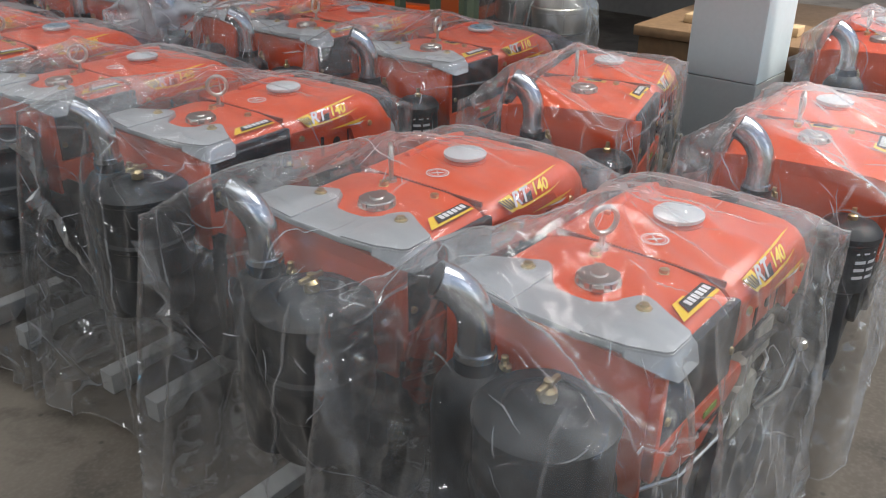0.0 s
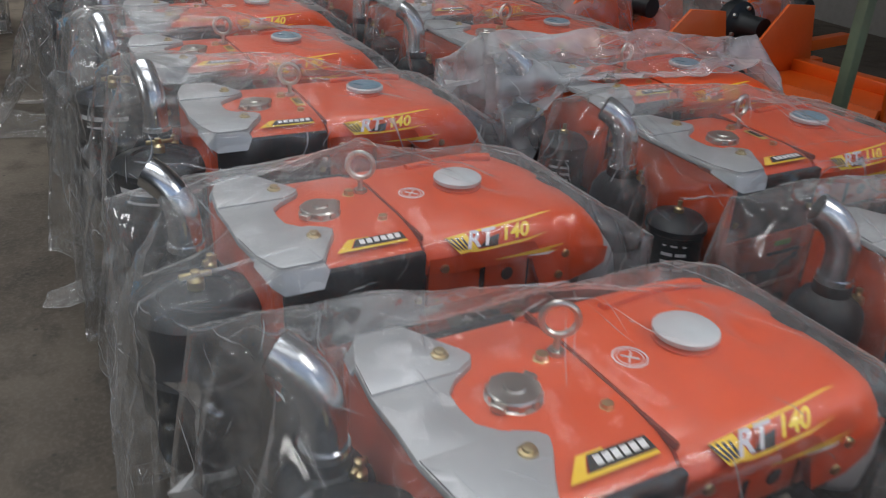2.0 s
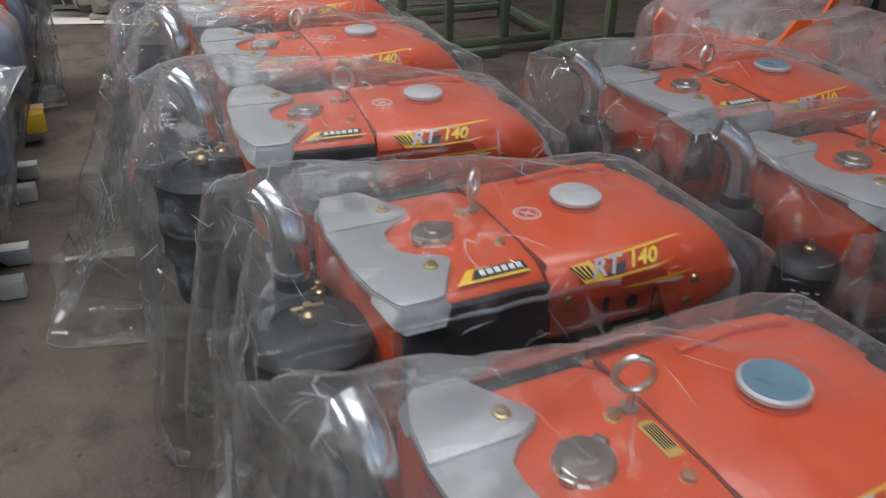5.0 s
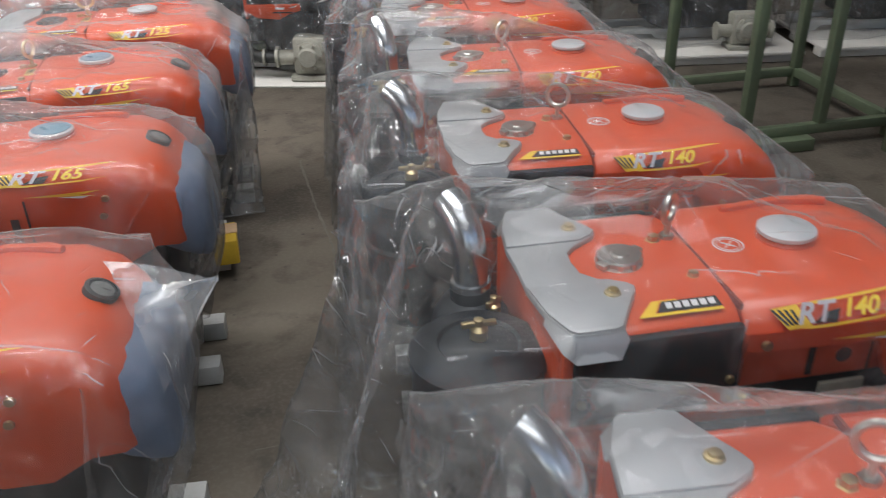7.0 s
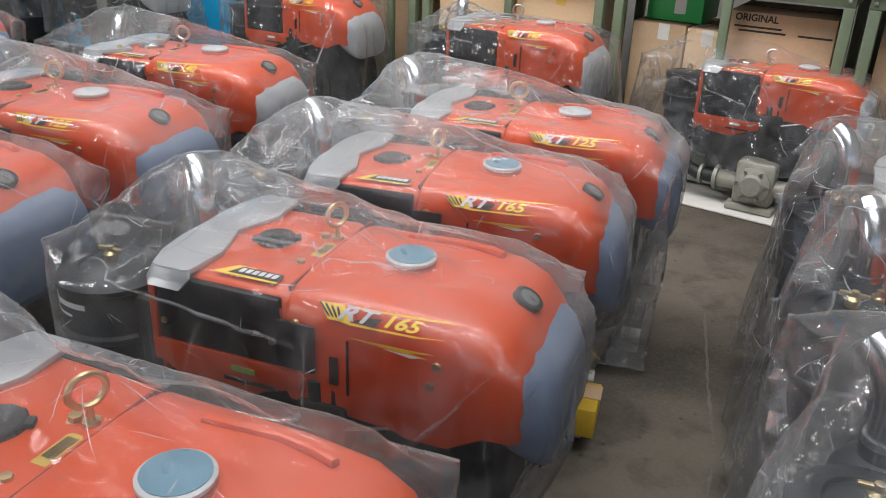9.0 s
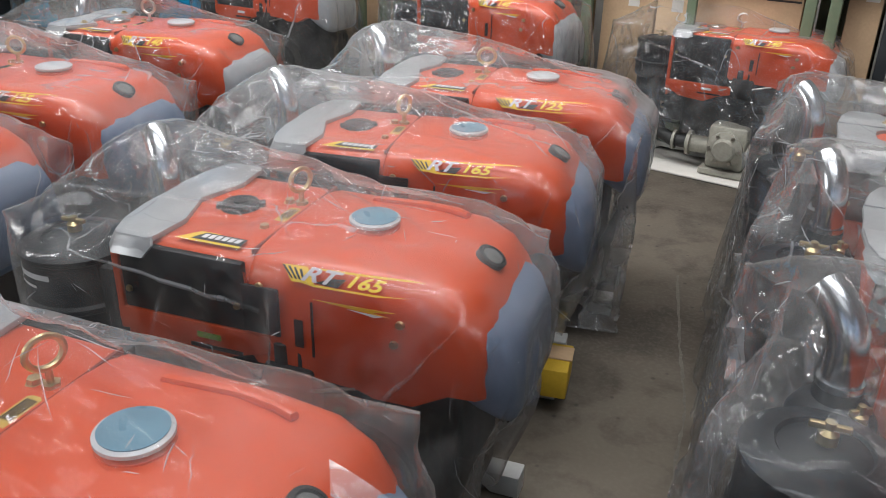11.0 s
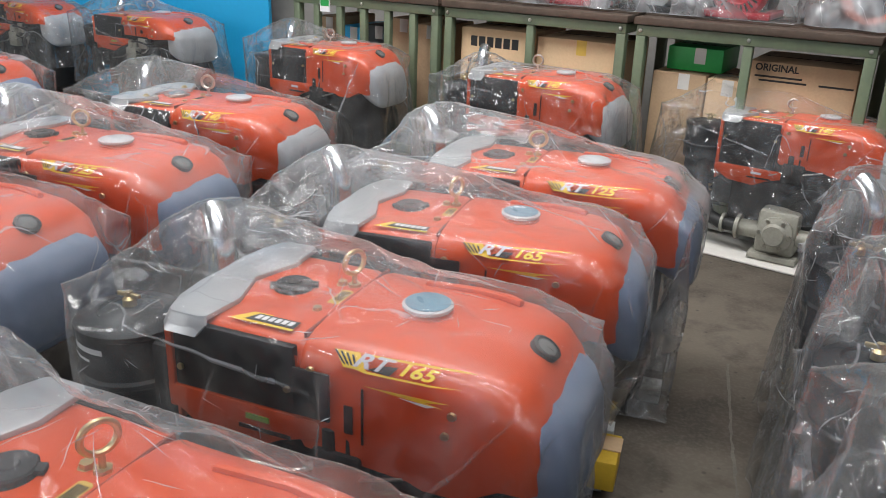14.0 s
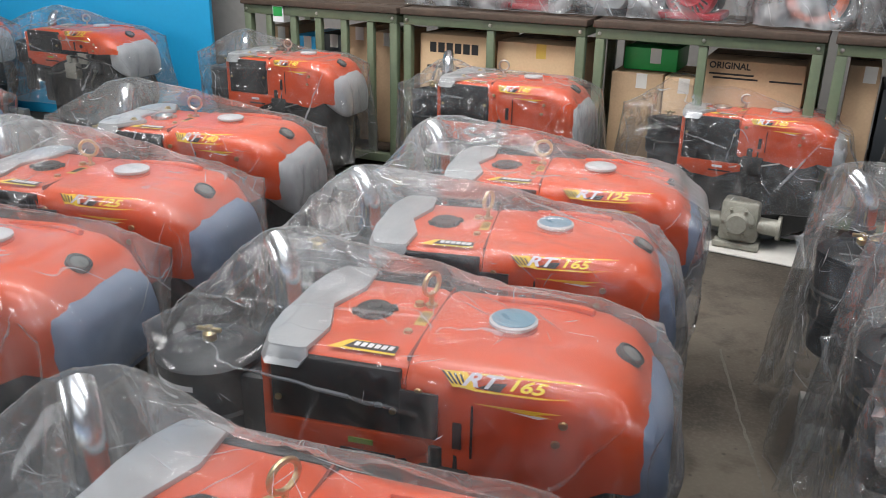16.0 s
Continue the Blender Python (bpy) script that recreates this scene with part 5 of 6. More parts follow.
# engine, x, y, yaw, scale along and across, scale in height, height of its foot, bag settings
PADDED = dict(mat=FILMSOFT, bottom=0.34, rise=0.05, tip=0.8, high=0.83, size=(0.95, 0.41), ring=0.79, cling=0.0008, crumple=0.016)
ROW_B = [
    (ENGINE_D, -1.25, 3.489, -0.06, 1.05, 0.955, 0, dict(PADDED, ear=((0.2, 0.06, 0.7), (0.29, -0.1, 0.56), (0.375, 0.0, 0.68)))),
    (ENGINE_D, -1.222, 4.135, -0.032, 1.05, 0.955, 0, PADDED),
    (ENGINE_D, -1.213, 4.7, 0.05, 1.05, 0.955, 0, PADDED),
    (ENGINE_E, -1.14, 5.2, 0.0, 1.08, 0.98, 0, dict(PADDED, bottom=0.12, size=(0.98, 0.46))),
    (ENGINE_E, -2.42, 4.2, -0.04, 1.1, 0.98, 0, dict(PADDED, like="padded")),
    (ENGINE_E, -2.40, 4.72, -0.05, 1.1, 1.0, 0, dict(PADDED, bottom=0.2, ring=0.81)),
    (ENGINE_F, -2.45, 5.4, -0.05, 1.05, 1.0, 0, dict(bottom=0.15)),
    (ENGINE_E, -4.0, 5.6, -0.05, 1.1, 1.0, 0, dict(PADDED, like="padded")),
]
ROW_BACK = [
    (ENGINE_T, -0.43, 6.76, -0.24, 1, 0.85, 0, dict(bottom=0.38, high=0.88, tip=0.84, size=(1.0, 0.46), shift=(-0.04, 0.0))),
    (ENGINE_F, -1.55, 6.62, -0.2, 1, 1, 0, dict(bottom=0.25, ring=0.7, tip=0.74)),
    (ENGINE_F, -2.8, 6.95, -0.2, 1, 1, 0, dict(bottom=0.25, ring=0.7)),
    (ENGINE_P, -4.5, 7.6, -0.2, 1.15, 1, 0, dict(like="raised", bottom=0.35)),
    (ENGINE_P, -5.7, 7.75, -0.2, 1.05, 1, 0, dict(like="raised", bottom=0.35)),
    (ENGINE_F, 1.62, 6.62, -0.15, 1, 1, 0.06, dict(like="plain")),
    (ENGINE_F, 2.72, 6.5, -0.15, 1, 1, 0.06, dict(like="plain")),
    (ENGINE_F, 0.62, 6.75, -0.15, 1, 1, 0.06, dict(like="plain")),
]
used = set()
KIND = {ENGINE_C: "canister", ENGINE_P: "canister", ENGINE_D: "blue", ENGINE_E: "blue"}
rows_ab = [(e, x, y, yaw, 1, 1, 0, how) for e, x, y, yaw, how in ROW_A + ROW_C] + ROW_B + ROW_BACK
for k, (proto, x, y, yaw, s, sz, up, how) in enumerate(rows_ab):
    m = turned(x, y, yaw, up, s, sz)
    if proto in used:
        twin = copy_thing(proto, turned(x, y, yaw, up))
        twin.scale = (s, s, sz)
    else:
        proto.matrix_basis = m
        used.add(proto)
    if how is not None:
        draped_bag(100 + k, m, KIND.get(proto, "plain"), "clear crinkled polythene bag drawn over a diesel engine", **how)

# the bag pushed up on one engine, so that its filter and flank are bare
draped_bag(301, turned(0.96, 1.12, 0.05), "canister", "milky polythene bag bunched up on top of an engine", size=(0.86, 0.3), shift=(0.0, 0.085), high=0.86, bottom=0.6, rise=0.06, crumple=0.11, mat=FILMBUNCH)


# ---- back wall: racks with cartons, small machines on top ----
RACK = Matrix.Translation((-1.33, 6.9, 0)) @ Matrix.Rotation(radians(-11.5), 4, "Z") @ Matrix.Diagonal((1, 1, 1.045, 1))


def rack(x0, x1, slats=1):
    root = thing("steel_rack", "green-painted steel rack with a dark timber deck", "rack", "racks along the back")
    root.matrix_basis = RACK
    depth, top, w = 0.6, 0.88, 0.045
    for x in (x0, x1 - w):
        for y in (0.0, depth):
            part("post", boxed(x, x + w, y, y + w, 0.0, top - w, 0.004), GREEN, root)
    for y in (0.0, depth):
        for z in (0.1, top - w):
            part("rail", boxed(x0, x1, y - 0.002, y + w + 0.002, z, z + w, 0.004), GREEN, root)
    for x in (x0, x1 - w):
        part("side_rail", boxed(x + 0.003, x + w - 0.003, w, depth, top - w, top - 0.003, 0.003), GREEN, root)
    for k in range(slats):
        x = x0 + (x1 - x0) * (k + 1) / (slats + 1) - 0.02
        part("mullion", boxed(x, x + 0.04, 0.004, 0.036, 0.145, top - w - 0.001, 0.003), GREEN, root)
    for x in (x0 + 0.02, x1 - 0.025, (x0 + x1) / 2):
        bm = lathe(bmesh.new(), [(0, 0), (0.009, 0), (0.008, 0.006), (0, 0.008)], Matrix.Translation((x, -0.002, top - 0.022)) @ Matrix.Rotation(radians(90), 4, "X"), 10)
        part("bolt", bm, STEEL, root)
    for k in range(5):
        y = -0.02 + k * 0.135
        part("deck_board", boxed(x0 - 0.01, x1 + 0.01, y, y + 0.125, top + 0.004, top + 0.035 + 0.004 * (k % 2), 0.004), DECK, root)
    for k in range(4):
        part("shelf_board", boxed(x0 + 0.01, x1 - 0.01, 0.06 + k * 0.135, 0.18 + k * 0.135, 0.15, 0.175, 0.003), DECK, root)
    return root


rack(-2.05, -1.05, 5)
rack(-1.01, -0.02, 1)
rack(0.03, 1.04, 1)
rack(1.09, 2.1, 1)


def carton(x0, x1, y0, y1, z0, z1, mat=None, label="plain brown corrugated carton", words="", ink=0.05):
    root = thing("carton", label, "carton", "cartons in the racks")
    root.matrix_basis = RACK
    part("box", boxed(x0, x1, y0, y1, z0, z1, 0.006), mat or CARTON, root)
    part("flap_line", boxed(x0 + 0.01, x1 - 0.01, (y0 + y1) / 2 - 0.002, (y0 + y1) / 2 + 0.002, z1, z1 + 0.0012), SEAM, root)
    part("tape", boxed((x0 + x1) / 2 - 0.002, (x0 + x1) / 2 + 0.05, y0 - 0.0012, y0 - 0.0002, z1 - 0.07, z1 - 0.001), GOLD if mat is None else PAPER, root) if not words else None
    return root


def front_text(root, words, size, x, y, z, mat=INK):
    m = Matrix.Translation((x, y, z)) @ Matrix.Rotation(radians(90), 4, "X")
    part("print", placed(text_mesh(words, size), m), mat, root, "printed lettering")


def front_bars(root, x, y, z, w, h, n, gap=0.3, mat=INK):
    for k in range(n):
        part("print_bar", boxed(x + k * w / n, x + (k + 1 - gap) * w / n, y - 0.0012, y - 0.0004, z, z + h), mat, root)


c = carton(-0.945, -0.54, 0.07, 0.5, 0.178, 0.79, words="x", label="pale brown carton with bold black print")
front_bars(c, -0.885, 0.07, 0.7, 0.29, 0.05, 6, 0.22)
front_bars(c, -0.9, 0.07, 0.62, 0.3, 0.015, 9)
c = carton(-0.5, -0.07, 0.07, 0.5, 0.178, 0.78)
c = carton(0.1, 0.35, 0.1, 0.5, 0.178, 0.68, CARTONDIM, "worn brown corrugated carton")
c = carton(0.36, 0.5, 0.09, 0.5, 0.178, 0.675, CARTON, "small brown corrugated carton")
c = carton(0.14, 0.4, 0.16, 0.45, 0.686, 0.79, GREENBOX, "bright green and yellow-topped carton")
c = carton(0.53, 0.98, 0.1, 0.52, 0.178, 0.77, CARTONDIM, "brown carton with dark stripes and print", "x")
front_text(c, "ORIGINAL", 0.04, 0.65, 0.0985, 0.745)
front_bars(c, 0.56, 0.1, 0.705, 0.2, 0.008, 1, 0.0)
front_bars(c, 0.58, 0.1, 0.688, 0.2, 0.008, 1, 0.0)
front_bars(c, 0.83, 0.1, 0.688, 0.14, 0.008, 1, 0.0)
c = carton(1.3, 1.75, 0.1, 0.5, 0.178, 0.7, BLACK, "black plastic crate with a slotted front", "x")
for k in range(5):
    part("slot", boxed(1.33 + k * 0.08, 1.39 + k * 0.08, 0.0985, 0.0995, 0.58, 0.66), CARTONDIM, c)
c = carton(1.15, 1.28, 0.1, 0.5, 0.178, 0.79, CARTONDIM, "worn brown corrugated carton")
for k, (x, mat, h) in enumerate(((-1.98, CARTONDIM, 0.76), (-1.8, BLUE, 0.72), (-1.62, BLACK, 0.74), (-1.45, CARTONDIM, 0.79), (-1.27, CARTONDIM, 0.77))):
    carton(x, x + 0.15, 0.12, 0.5, 0.178, h, mat, ("worn brown corrugated carton", "deep blue printed carton", "plain black printed carton", "worn brown corrugated carton", "worn brown corrugated carton")[k])
tag = tagged(mesh_object("paper_tag", placed(boxed(-1.84, -1.77, -0.012, -0.006, 0.8, 0.885), RACK), WHITEINK), "small white and green paper tag", "tag")
part("tag_print", placed(boxed(-1.835, -1.775, -0.0135, -0.0125, 0.83, 0.88), RACK), GREENBOX, tag)


def small_machine(x, mat, fan, seed, z=0.925, size=1.0):
    root = thing("petrol_engine", "small air-cooled engine with a round slotted fan cover", "small engine", "small engines on the racks")
    root.matrix_basis = RACK @ Matrix.Translation((x, 0.18, z)) @ Matrix.Diagonal((size, size, size, 1))
    part("body", boxed(-0.13, 0.13, 0.04, 0.26, 0.03, 0.26, 0.03), BLACK, root)
    bm = boxed(-0.15, 0.15, -0.02, 0.28, 0.0, 0.03, 0.008)
    part("base", bm, CRIMSON if mat is CRIMSON else BLACK, root)
    side = Matrix.Translation((0, 0.045, 0.12)) @ Matrix.Rotation(radians(90), 4, "X")
    bm = lathe(bmesh.new(), [(0, 0), (0.125, 0), (0.125, 0.03), (0.11, 0.05), (0.06, 0.058), (0.05, 0.05), (0, 0.05)], side, 36)
    cover = part("fan_cover", bm, mat, root, "round moulded fan cover")
    for k in range(fan):
        a = 2 * math.pi * k / fan
        bm = box(bmesh.new(), 0.062, 0.098, -0.004, 0.004, 0.05, 0.0575, 0.0, side @ Matrix.Rotation(a, 4, "Z"))
        part("fan_slot", bm, INK if mat is not BLACK else ORANGE, cover)
    bm = lathe(bmesh.new(), [(0, 0.05), (0.03, 0.05), (0.03, 0.062), (0, 0.064)], side, 20)
    part("hub", bm, PAPER if mat is CRIMSON else CRIMSON, cover)
    part("tank", boxed(-0.14, 0.12, 0.06, 0.24, 0.262, 0.36, 0.03), mat, root)
    bag(seed, root.matrix_basis, "crumpled milky bag round a small engine", FILMPALE, ruffle=4.0, fine=0.022, pleats=8, group="plastic bags on the racks",
        points=[(sx * (0.2 + 0.03 * ((seed + i) % 3)), sy, z2) for i, (sx, sy, z2) in enumerate([(a2, b2, c2) for a2 in (-1, 1) for b2 in (-0.09, 0.31) for c2 in (0.0, 0.2, 0.39)])])
    return root


small_machine(-0.75, DISC, 0, 401)
small_machine(-0.38, CRIMSON, 0, 402)
small_machine(0.02, DISC, 0, 403)
small_machine(0.42, CRIMSON, 24, 404)
small_machine(0.97, ORANGE, 0, 405, size=1.05)
small_machine(1.4, DISC, 0, 406)
bm = lathe(bmesh.new(), [(0.085, 0.052), (0.11, 0.052), (0.11, 0.075), (0.085, 0.075), (0.085, 0.052)], RACK @ Matrix.Translation((0.97, 0.18, 0.93)) @ Matrix.Translation((0, 0.02, 0.126)) @ Matrix.Rotation(radians(90), 4, "X"), 40)
guard = tagged(mesh_object("guard_ring", bm, ORANGE), "orange ring guard round a black disc", "guard ring")
bm = lathe(bmesh.new(), [(0, 0.06), (0.084, 0.06), (0.08, 0.075), (0.03, 0.08), (0, 0.08)], RACK @ Matrix.Translation((0.97, 0.18, 0.93)) @ Matrix.Translation((0, 0.02, 0.126)) @ Matrix.Rotation(radians(90), 4, "X"), 40)
part("disc", bm, BLACK, guard)

# blue sheet standing behind the engines
sheet = tagged(mesh_object("blue_panel", boxed(-6.95, -3.97, 8.05, 8.09, 0, 2.4, 0.004), BLUE), "bright blue painted sheet panel", "panel")


def pallet(x, y, yaw, lx=1.0, ly=0.75, mat=None):
    root = thing("pallet", "low pale pallet covered with a sheet", "pallet", "pallets along the back")
    root.matrix_basis = turned(x, y, yaw)
    part("deck", boxed(-lx / 2, lx / 2, -ly / 2, ly / 2, 0.04, 0.058, 0.004), mat or PAPER, root)
    for k in range(3):
        yy = -ly / 2 + 0.02 + k * (ly - 0.13) / 2
        part("runner", boxed(-lx / 2, lx / 2, yy, yy + 0.09, 0.0, 0.0395, 0.004), mat or PAPER, root)
    return root


pallet(1.55, 6.62, -0.15)
pallet(2.66, 6.5, -0.15)
pallet(0.5, 6.75, -0.15, 0.95)
tagged(mesh_object("ground_sheet", placed(boxed(-0.55, 0.42, -0.36, 0.3, 0.0, 0.008, 0.002), turned(-0.42, 6.78, -0.28)), PAPER), "pale paper sheet under an engine", "sheet")


def gear_pump(x, y, yaw, z=0.0, size=1.0):
    root = thing("gear_pump", "grey cast gear pump with flanges and bolts", "pump")
    root.matrix_basis = turned(x, y, yaw, z, size)
    part("housing", boxed(-0.1, 0.1, -0.06, 0.08, 0.03, 0.26, 0.025), OLIVE, root)
    bm = lathe(bmesh.new(), [(0, 0), (0.085, 0), (0.09, 0.01), (0.09, 0.03), (0.06, 0.04), (0.05, 0.06), (0, 0.06)], Matrix.Translation((0.0, -0.06, 0.15)) @ Matrix.Rotation(radians(90), 4, "X"), 28)
    part("front_cover", bm, OLIVE, root)
    for s in (-1, 1):
        bm = lathe(bmesh.new(), [(0, 0), (0.045, 0), (0.045, 0.1), (0.065, 0.102), (0.065, 0.12), (0, 0.12)], Matrix.Translation((s * 0.09, 0, 0.13)) @ Matrix.Rotation(radians(90 * s), 4, "Y"), 20)
        part("flange", bm, OLIVE, root)
    for k in range(6):
        a = 2 * math.pi * k / 6
        bm = lathe(bmesh.new(), [(0, 0), (0.01, 0), (0.01, 0.012), (0, 0.012)], Matrix.Translation((0.075 * math.cos(a), -0.09, 0.15 + 0.075 * math.sin(a))) @ Matrix.Rotation(radians(90), 4, "X"), 6)
        part("bolt", bm, STEEL, root)
    part("foot", boxed(-0.12, 0.12, -0.08, 0.08, 0.0, 0.032, 0.006), OLIVE, root)
    return root


first_pump = gear_pump(-0.56, 6.58, -0.24, 0.012, 0.84)
part("intake_pipe", tube(bmesh.new(), [(-0.2, 0.0, 0.13), (-0.3, 0.0, 0.13), (-0.37, 0.02, 0.15), (-0.42, 0.05, 0.22), (-0.46, 0.08, 0.34), (-0.45, 0.1, 0.46)], 0.035, 16), CAST, first_pump, "dark bent suction pipe")
for q, (x, z) in enumerate(((-0.215, 0.13), (-0.29, 0.13))):
    ring = lathe(bmesh.new(), [(0, 0), (0.052, 0), (0.052, 0.014), (0, 0.014)], Matrix.Translation((x, 0, z)) @ Matrix.Rotation(radians(90), 4, "Y"), 20)
    part("pipe_flange", ring, OLIVE, first_pump)
gear_pump(1.7, 6.33, -0.15, 0.06, 0.72)
gear_pump(0.6, 6.45, -0.15, 0.06, 0.72)

# ---- empty green frames, column, crate, orange implements ----
def open_frame(x0, x1, y0, y1, h, label="empty olive-green welded steel stand", yaw=0.0, feet=0.05):
    root = thing("steel_stand", label, "stand", "empty steel stands")
    root.matrix_basis = turned((x0 + x1) / 2, (y0 + y1) / 2, yaw)
    a, b2, w = (x1 - x0) / 2, (y1 - y0) / 2, 0.042
    for sx in (-1, 1):
        for sy in (-1, 1):
            part("post", boxed(sx * a - w / 2, sx * a + w / 2, sy * b2 - w / 2, sy * b2 + w / 2, 0.0, h, 0.004), GREEN, root)
    for z in (feet, h - w):
        for sy in (-1, 1):
            part("long_rail", boxed(-a + w / 2, a - w / 2, sy * b2 - w / 2 + 0.003, sy * b2 + w / 2 - 0.003, z, z + w, 0.004), GREEN, root)
        for sx in (-1, 1):
            part("cross_rail", boxed(sx * a - w / 2 + 0.003, sx * a + w / 2 - 0.003, -b2 + w / 2, b2 - w / 2, z, z + w, 0.004), GREEN, root)
    part("middle_post", boxed(-0.02, 0.02, -b2 - 0.02, -b2 + 0.02, feet + w, h - w, 0.003), GREEN, root)
    return root


open_frame(1.06, 1.72, 5.15, 5.85, 1.15)
open_frame(1.62, 2.3, 4.5, 5.0, 1.15)
open_frame(1.865, 2.335, 0.82, 1.32, 0.9, yaw=-1.5708)
part("skid", boxed(-0.35, -0.05, -0.42, -0.36, 0.0, 0.05, 0.004), GREEN, bpy.data.objects["steel_stand"])

column = tagged(mesh_object("column", boxed(1.40, 1.65, -0.71, -0.46, 0.58, 4.9, 0.006), COLUMN), "pale blue steel column with a grey painted base", "column", "", "structure")
part("painted_base", boxed(1.399, 1.651, -0.711, -0.459, 0.0, 0.579, 0.006), COLUMN_BASE, column)

PLY = material("pale_plywood", (0.5, 0.36, 0.2), 0.7, 0, 0.12, 40, 0.1, 0.3, 5, second=(0.38, 0.26, 0.14))
DECKWOOD = material("brown_timber", (0.2, 0.12, 0.06), 0.7, 0, 0.2, 40, 0.15, 0.4, 6, second=(0.12, 0.07, 0.035))
crate = thing("wooden_crate", "brown timber crate with a framed lid", "crate")
crate.matrix_basis = turned(2.28, -0.4, 0.05)
part("body", boxed(-0.42, 0.42, -0.35, 0.35, 0.0, 0.56, 0.004), PLY, crate)
for z in (0.0, 0.49):
    part("front_batten", boxed(-0.445, -0.422, -0.37, 0.37, z, z + 0.09, 0.003), DECKWOOD, crate)
    part("side_batten", boxed(-0.42, 0.42, -0.375, -0.352, z, z + 0.09, 0.003), WOOD, crate)
for s in (-1, 1):
    part("upright", boxed(-0.445, -0.422, s * 0.33 - 0.04, s * 0.33 + 0.04, 0.092, 0.488, 0.003), WOOD, crate)
part("lid", boxed(-0.46, 0.46, -0.39, 0.39, 0.585, 0.625, 0.004), DECKWOOD, crate)
part("lid_batten", boxed(-0.3, -0.22, -0.2, 0.25, 0.626, 0.66, 0.003), PLY, crate)


def motor(x, y, seed, s=1.0):
    root = thing("motor_pump", "silver-topped black motor pump standing upright", "motor", "wrapped motors")
    root.matrix_basis = turned(x, y, 0.2, 0, s)
    bm = lathe(bmesh.new(), [(0, 0), (0.17, 0), (0.17, 0.02), (0.13, 0.04), (0.13, 0.4), (0.14, 0.42), (0.14, 0.47), (0, 0.47)], Matrix(), 30)
    part("body", bm, BLACK, root)
    bm = lathe(bmesh.new(), [(0, 0.472), (0.12, 0.472), (0.125, 0.48), (0.125, 0.56), (0.13, 0.565), (0.13, 0.58), (0.12, 0.585), (0.115, 0.7), (0.06, 0.72), (0, 0.72)], Matrix(), 30)
    part("head", bm, STEEL, root, "bright metal motor head")
    bm = tube(bmesh.new(), [(-0.13, 0, 0.3), (-0.2, -0.02, 0.31), (-0.22, -0.03, 0.4)], 0.035, 14)
    part("outlet", bm, CAST, root)
    bag(seed, root.matrix_basis, "crumpled clear bag over an upright motor", FILMTHIN, ruffle=2.0, group="plastic bags over motors",
        points=[(0.2 * math.cos(a) - 0.03, 0.19 * math.sin(a), z) for z in (0.05, 0.4, 0.6) for a in [k * math.pi / 3 for k in range(6)]] + [(0.08, 0, 0.8), (-0.08, 0.02, 0.78)])


motor(2.25, 0.85, 501)
motor(2.1, 0.52, 502, 1.02)


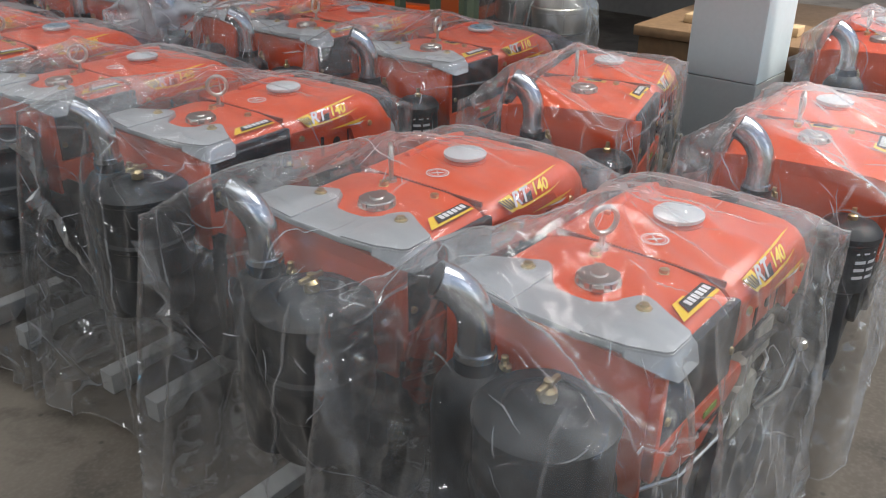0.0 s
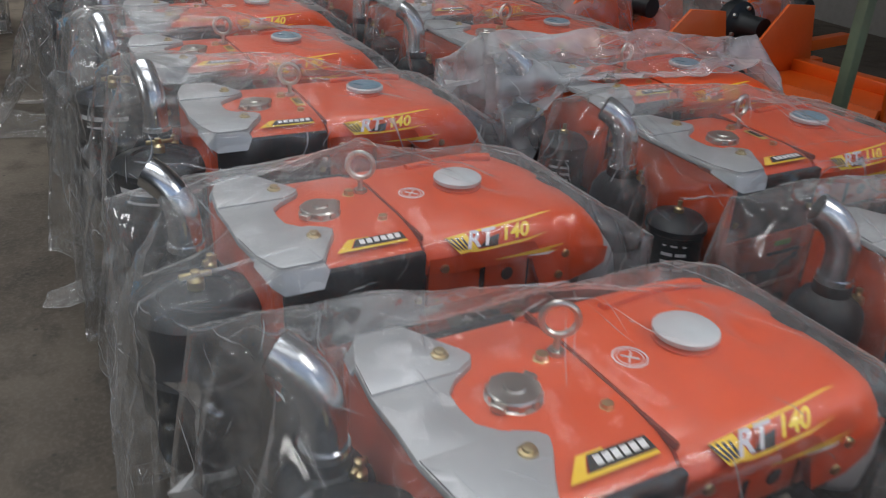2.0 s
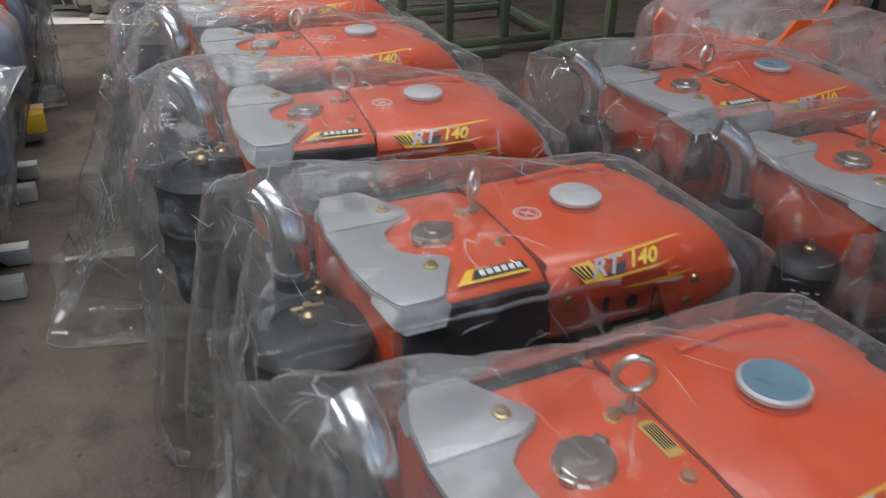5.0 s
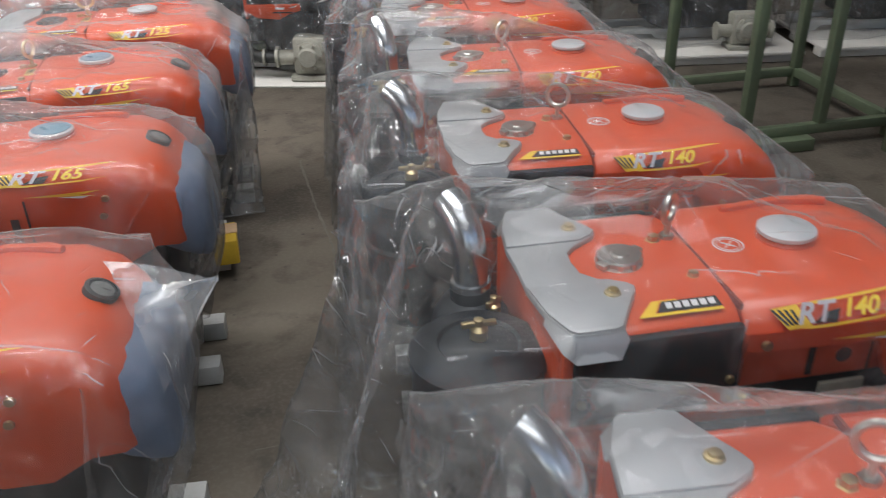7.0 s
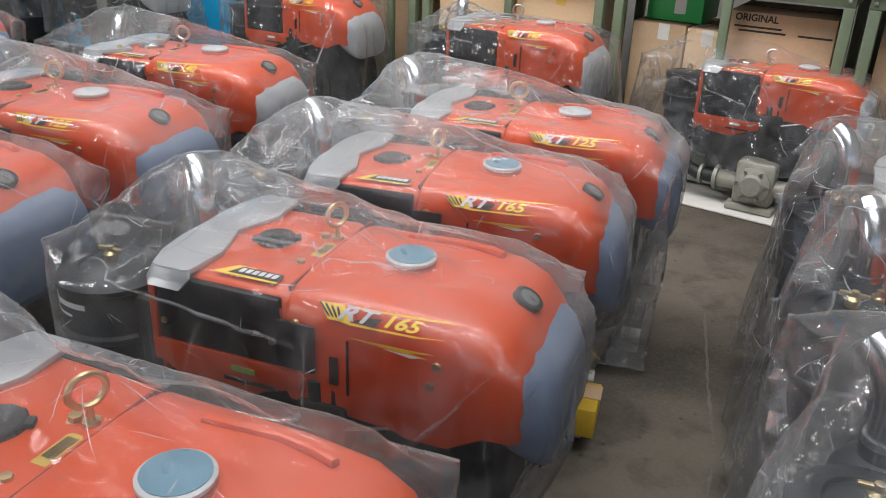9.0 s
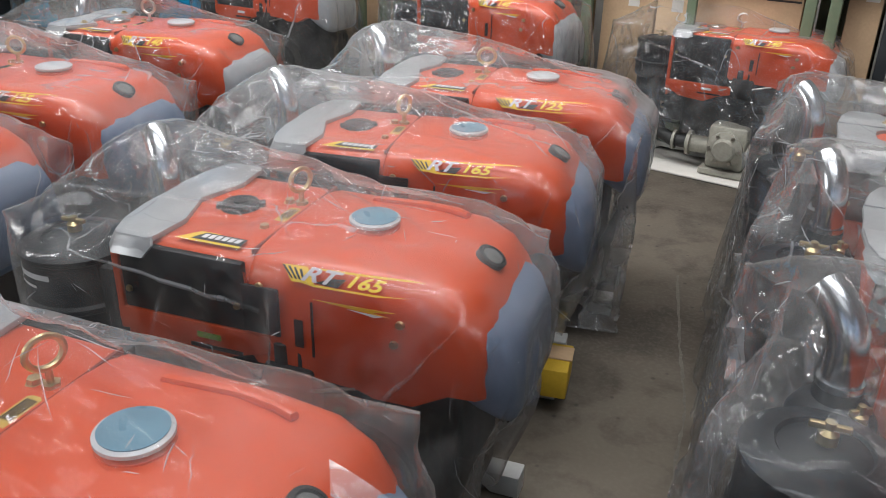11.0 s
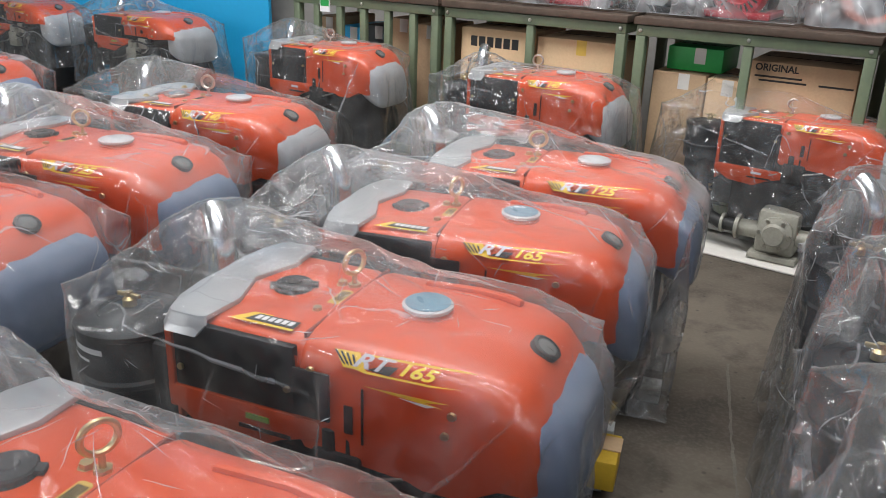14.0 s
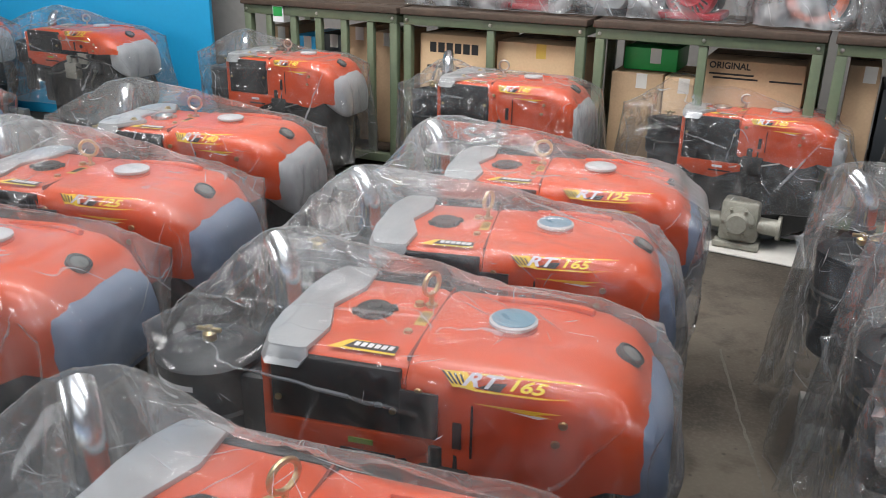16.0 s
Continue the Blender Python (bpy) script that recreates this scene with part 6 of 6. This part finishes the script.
def tiller(x, y, yaw, seed=None):
    root = thing("rotary_tiller", "orange-painted rotary tiller frame with a black hub", "tiller", "orange tillers")
    root.matrix_basis = turned(x, y, yaw)
    bm = prism(bmesh.new(), [(-0.3, 0.2), (0.0, 0.2), (0.12, 0.34), (0.05, 0.6), (-0.16, 0.62), (-0.36, 0.45)], -0.32, -0.305, "y", 0.003)
    part("side_plate", bm, ORANGE, root, "orange side plate with bolt holes")
    bm = prism(bmesh.new(), [(-0.3, 0.2), (0.0, 0.2), (0.12, 0.34), (0.05, 0.6), (-0.16, 0.62), (-0.36, 0.45)], 0.305, 0.32, "y", 0.003)
    part("side_plate", bm, ORANGE, root, "orange side plate with bolt holes")
    part("cross_beam", boxed(-0.04, 0.04, -0.304, 0.304, 0.3, 0.36, 0.006), ORANGE, root)
    part("rear_beam", boxed(-0.28, -0.22, -0.304, 0.304, 0.22, 0.29, 0.006), ORANGE, root)
    part("hood", prism(bmesh.new(), [(-0.4, 0.2), (-0.34, 0.32), (0.1, 0.3), (0.16, 0.2), (0.14, 0.19), (0.08, 0.28), (-0.32, 0.3), (-0.38, 0.19)], -0.3, 0.3, "y"), ORANGE, root)
    part("front_beam", boxed(0.1, 0.8, -0.33, -0.27, 0.27, 0.33, 0.006), ORANGE, root)
    bm = lathe(bmesh.new(), [(0, 0), (0.1, 0), (0.105, 0.02), (0.1, 0.06), (0.07, 0.07), (0.05, 0.1), (0.05, 0.2), (0, 0.2)], Matrix.Translation((0.32, -0.12, 0.5)) @ Matrix.Rotation(radians(90), 4, "X") , 28)
    hub = part("hub", bm, BLACK, root, "glossy black drive hub")
    for k in range(5):
        a = 2 * math.pi * k / 5
        part("hub_bolt", lathe(bmesh.new(), [(0, 0), (0.012, 0), (0.01, 0.012), (0, 0.012)], Matrix.Translation((0.32 + 0.075 * math.cos(a), -0.19, 0.5 + 0.075 * math.sin(a))) @ Matrix.Rotation(radians(90), 4, "X"), 6), STEEL, hub)
    part("rotor", lathe(bmesh.new(), [(0, -0.3), (0.04, -0.3), (0.04, 0.3), (0, 0.3)], Matrix.Translation((-0.1, 0, 0.12)) @ Matrix.Rotation(radians(90), 4, "X"), 14), CAST, root)
    for k in range(8):
        a = k * 0.9
        bm = box(bmesh.new(), 0.03, 0.115, -0.006, 0.006, -0.02, 0.02, 0.002, Matrix.Translation((-0.1, -0.28 + k * 0.08, 0.12)) @ Matrix.Rotation(a, 4, "Y"))
        part("tine", bm, CAST, root)
    if seed:
        bag(seed, root.matrix_basis, "dusty clear polythene draped over an orange tiller", FILMMILK, ruffle=1.2, group="plastic bags over tillers",
            points=[(-0.45, -0.4, 0.05), (0.25, -0.4, 0.05), (0.25, 0.4, 0.05), (-0.45, 0.4, 0.05), (-0.4, -0.36, 0.5), (0.1, -0.36, 0.64), (0.15, 0.36, 0.64), (-0.4, 0.36, 0.5), (-0.1, 0, 0.7), (-0.55, 0.1, 0.1)])


tiller(2.0, 2.5, 0.1)
tiller(2.65, 1.9, 0.2)
tiller(1.75, 3.0, 0.2, 601)
tiller(1.95, 3.85, 0.4, 602)
tiller(2.6, 2.8, 0.2, 603)

# ---- small things on the floor ----
blk = thing("timber_block", "yellow-painted timber block on a bearer end", "block")
blk.matrix_basis = turned(-0.95, 4.64, 0.05)
part("block", boxed(-0.036, 0.036, -0.05, 0.08, 0.06, 0.14, 0.004), YWOOD, blk)
part("strap", boxed(-0.04, 0.04, 0.0, 0.06, 0.141, 0.145, 0.001), CARTON, blk)
for x, y, a, l in ((0.45, 1.15, 0.35, 0.3), (0.55, 1.3, 0.2, 0.26)):
    tagged(mesh_object("timber_block", placed(boxed(-l / 2, l / 2, -0.03, 0.03, 0, 0.05, 0.005), turned(x, y, a)), WOOD), "rough brown timber offcut on the floor", "block")
bag(701, turned(-0.66, 1.62, 0.3), "scrap of clear film crumpled on the floor", FILMTHIN, ruffle=4.0, fine=0.012, pleats=0, name="film_scrap", group="film scraps",
    points=[(-0.11, 0.0, 0.01), (-0.08, 0.04, 0.03), (0.0, 0.05, 0.04), (0.1, 0.02, 0.045), (0.11, -0.02, 0.01), (0.02, -0.05, 0.025), (-0.06, -0.04, 0.02), (-0.02, 0.0, 0.055), (0.05, 0.0, 0.005)])


def crack(points, w):
    """A thin mended crack in the concrete, a pale ragged line."""
    rng = random.Random(len(points))
    bm = bmesh.new()
    rows = []
    for a, b2 in zip(points, points[1:]):
        n = 14
        for k in range(n):
            f = k / n
            x, y = a[0] + (b2[0] - a[0]) * f + rng.uniform(-0.002, 0.002), a[1] + (b2[1] - a[1]) * f
            ww = w * rng.uniform(0.3, 1.2)
            rows.append((bm.verts.new((x - ww, y, 0.0035)), bm.verts.new((x + ww, y + 0.003, 0.0035))))
    for p, q in zip(rows, rows[1:]):
        bm.faces.new((p[0], p[1], q[1], q[0]))
    return tagged(mesh_object("floor_crack", bm, CRACK, None, "", 0), "pale filled crack in the concrete", "crack", "", "structure")


CRACK = material("crack_filler", (0.15, 0.135, 0.115), 0.9, 0, 0.2, 120, 0.1, 0.6, 25, second=(0.11, 0.1, 0.09))
crack([(-0.69, 5.5), (-0.655, 5.04), (-0.622, 4.73), (-0.64, 4.35), (-0.63, 4.1), (-0.66, 3.6)], 0.005)
crack([(-1.02, 3.745), (-0.884, 3.806), (-0.717, 3.816), (-0.6, 3.86)], 0.004)
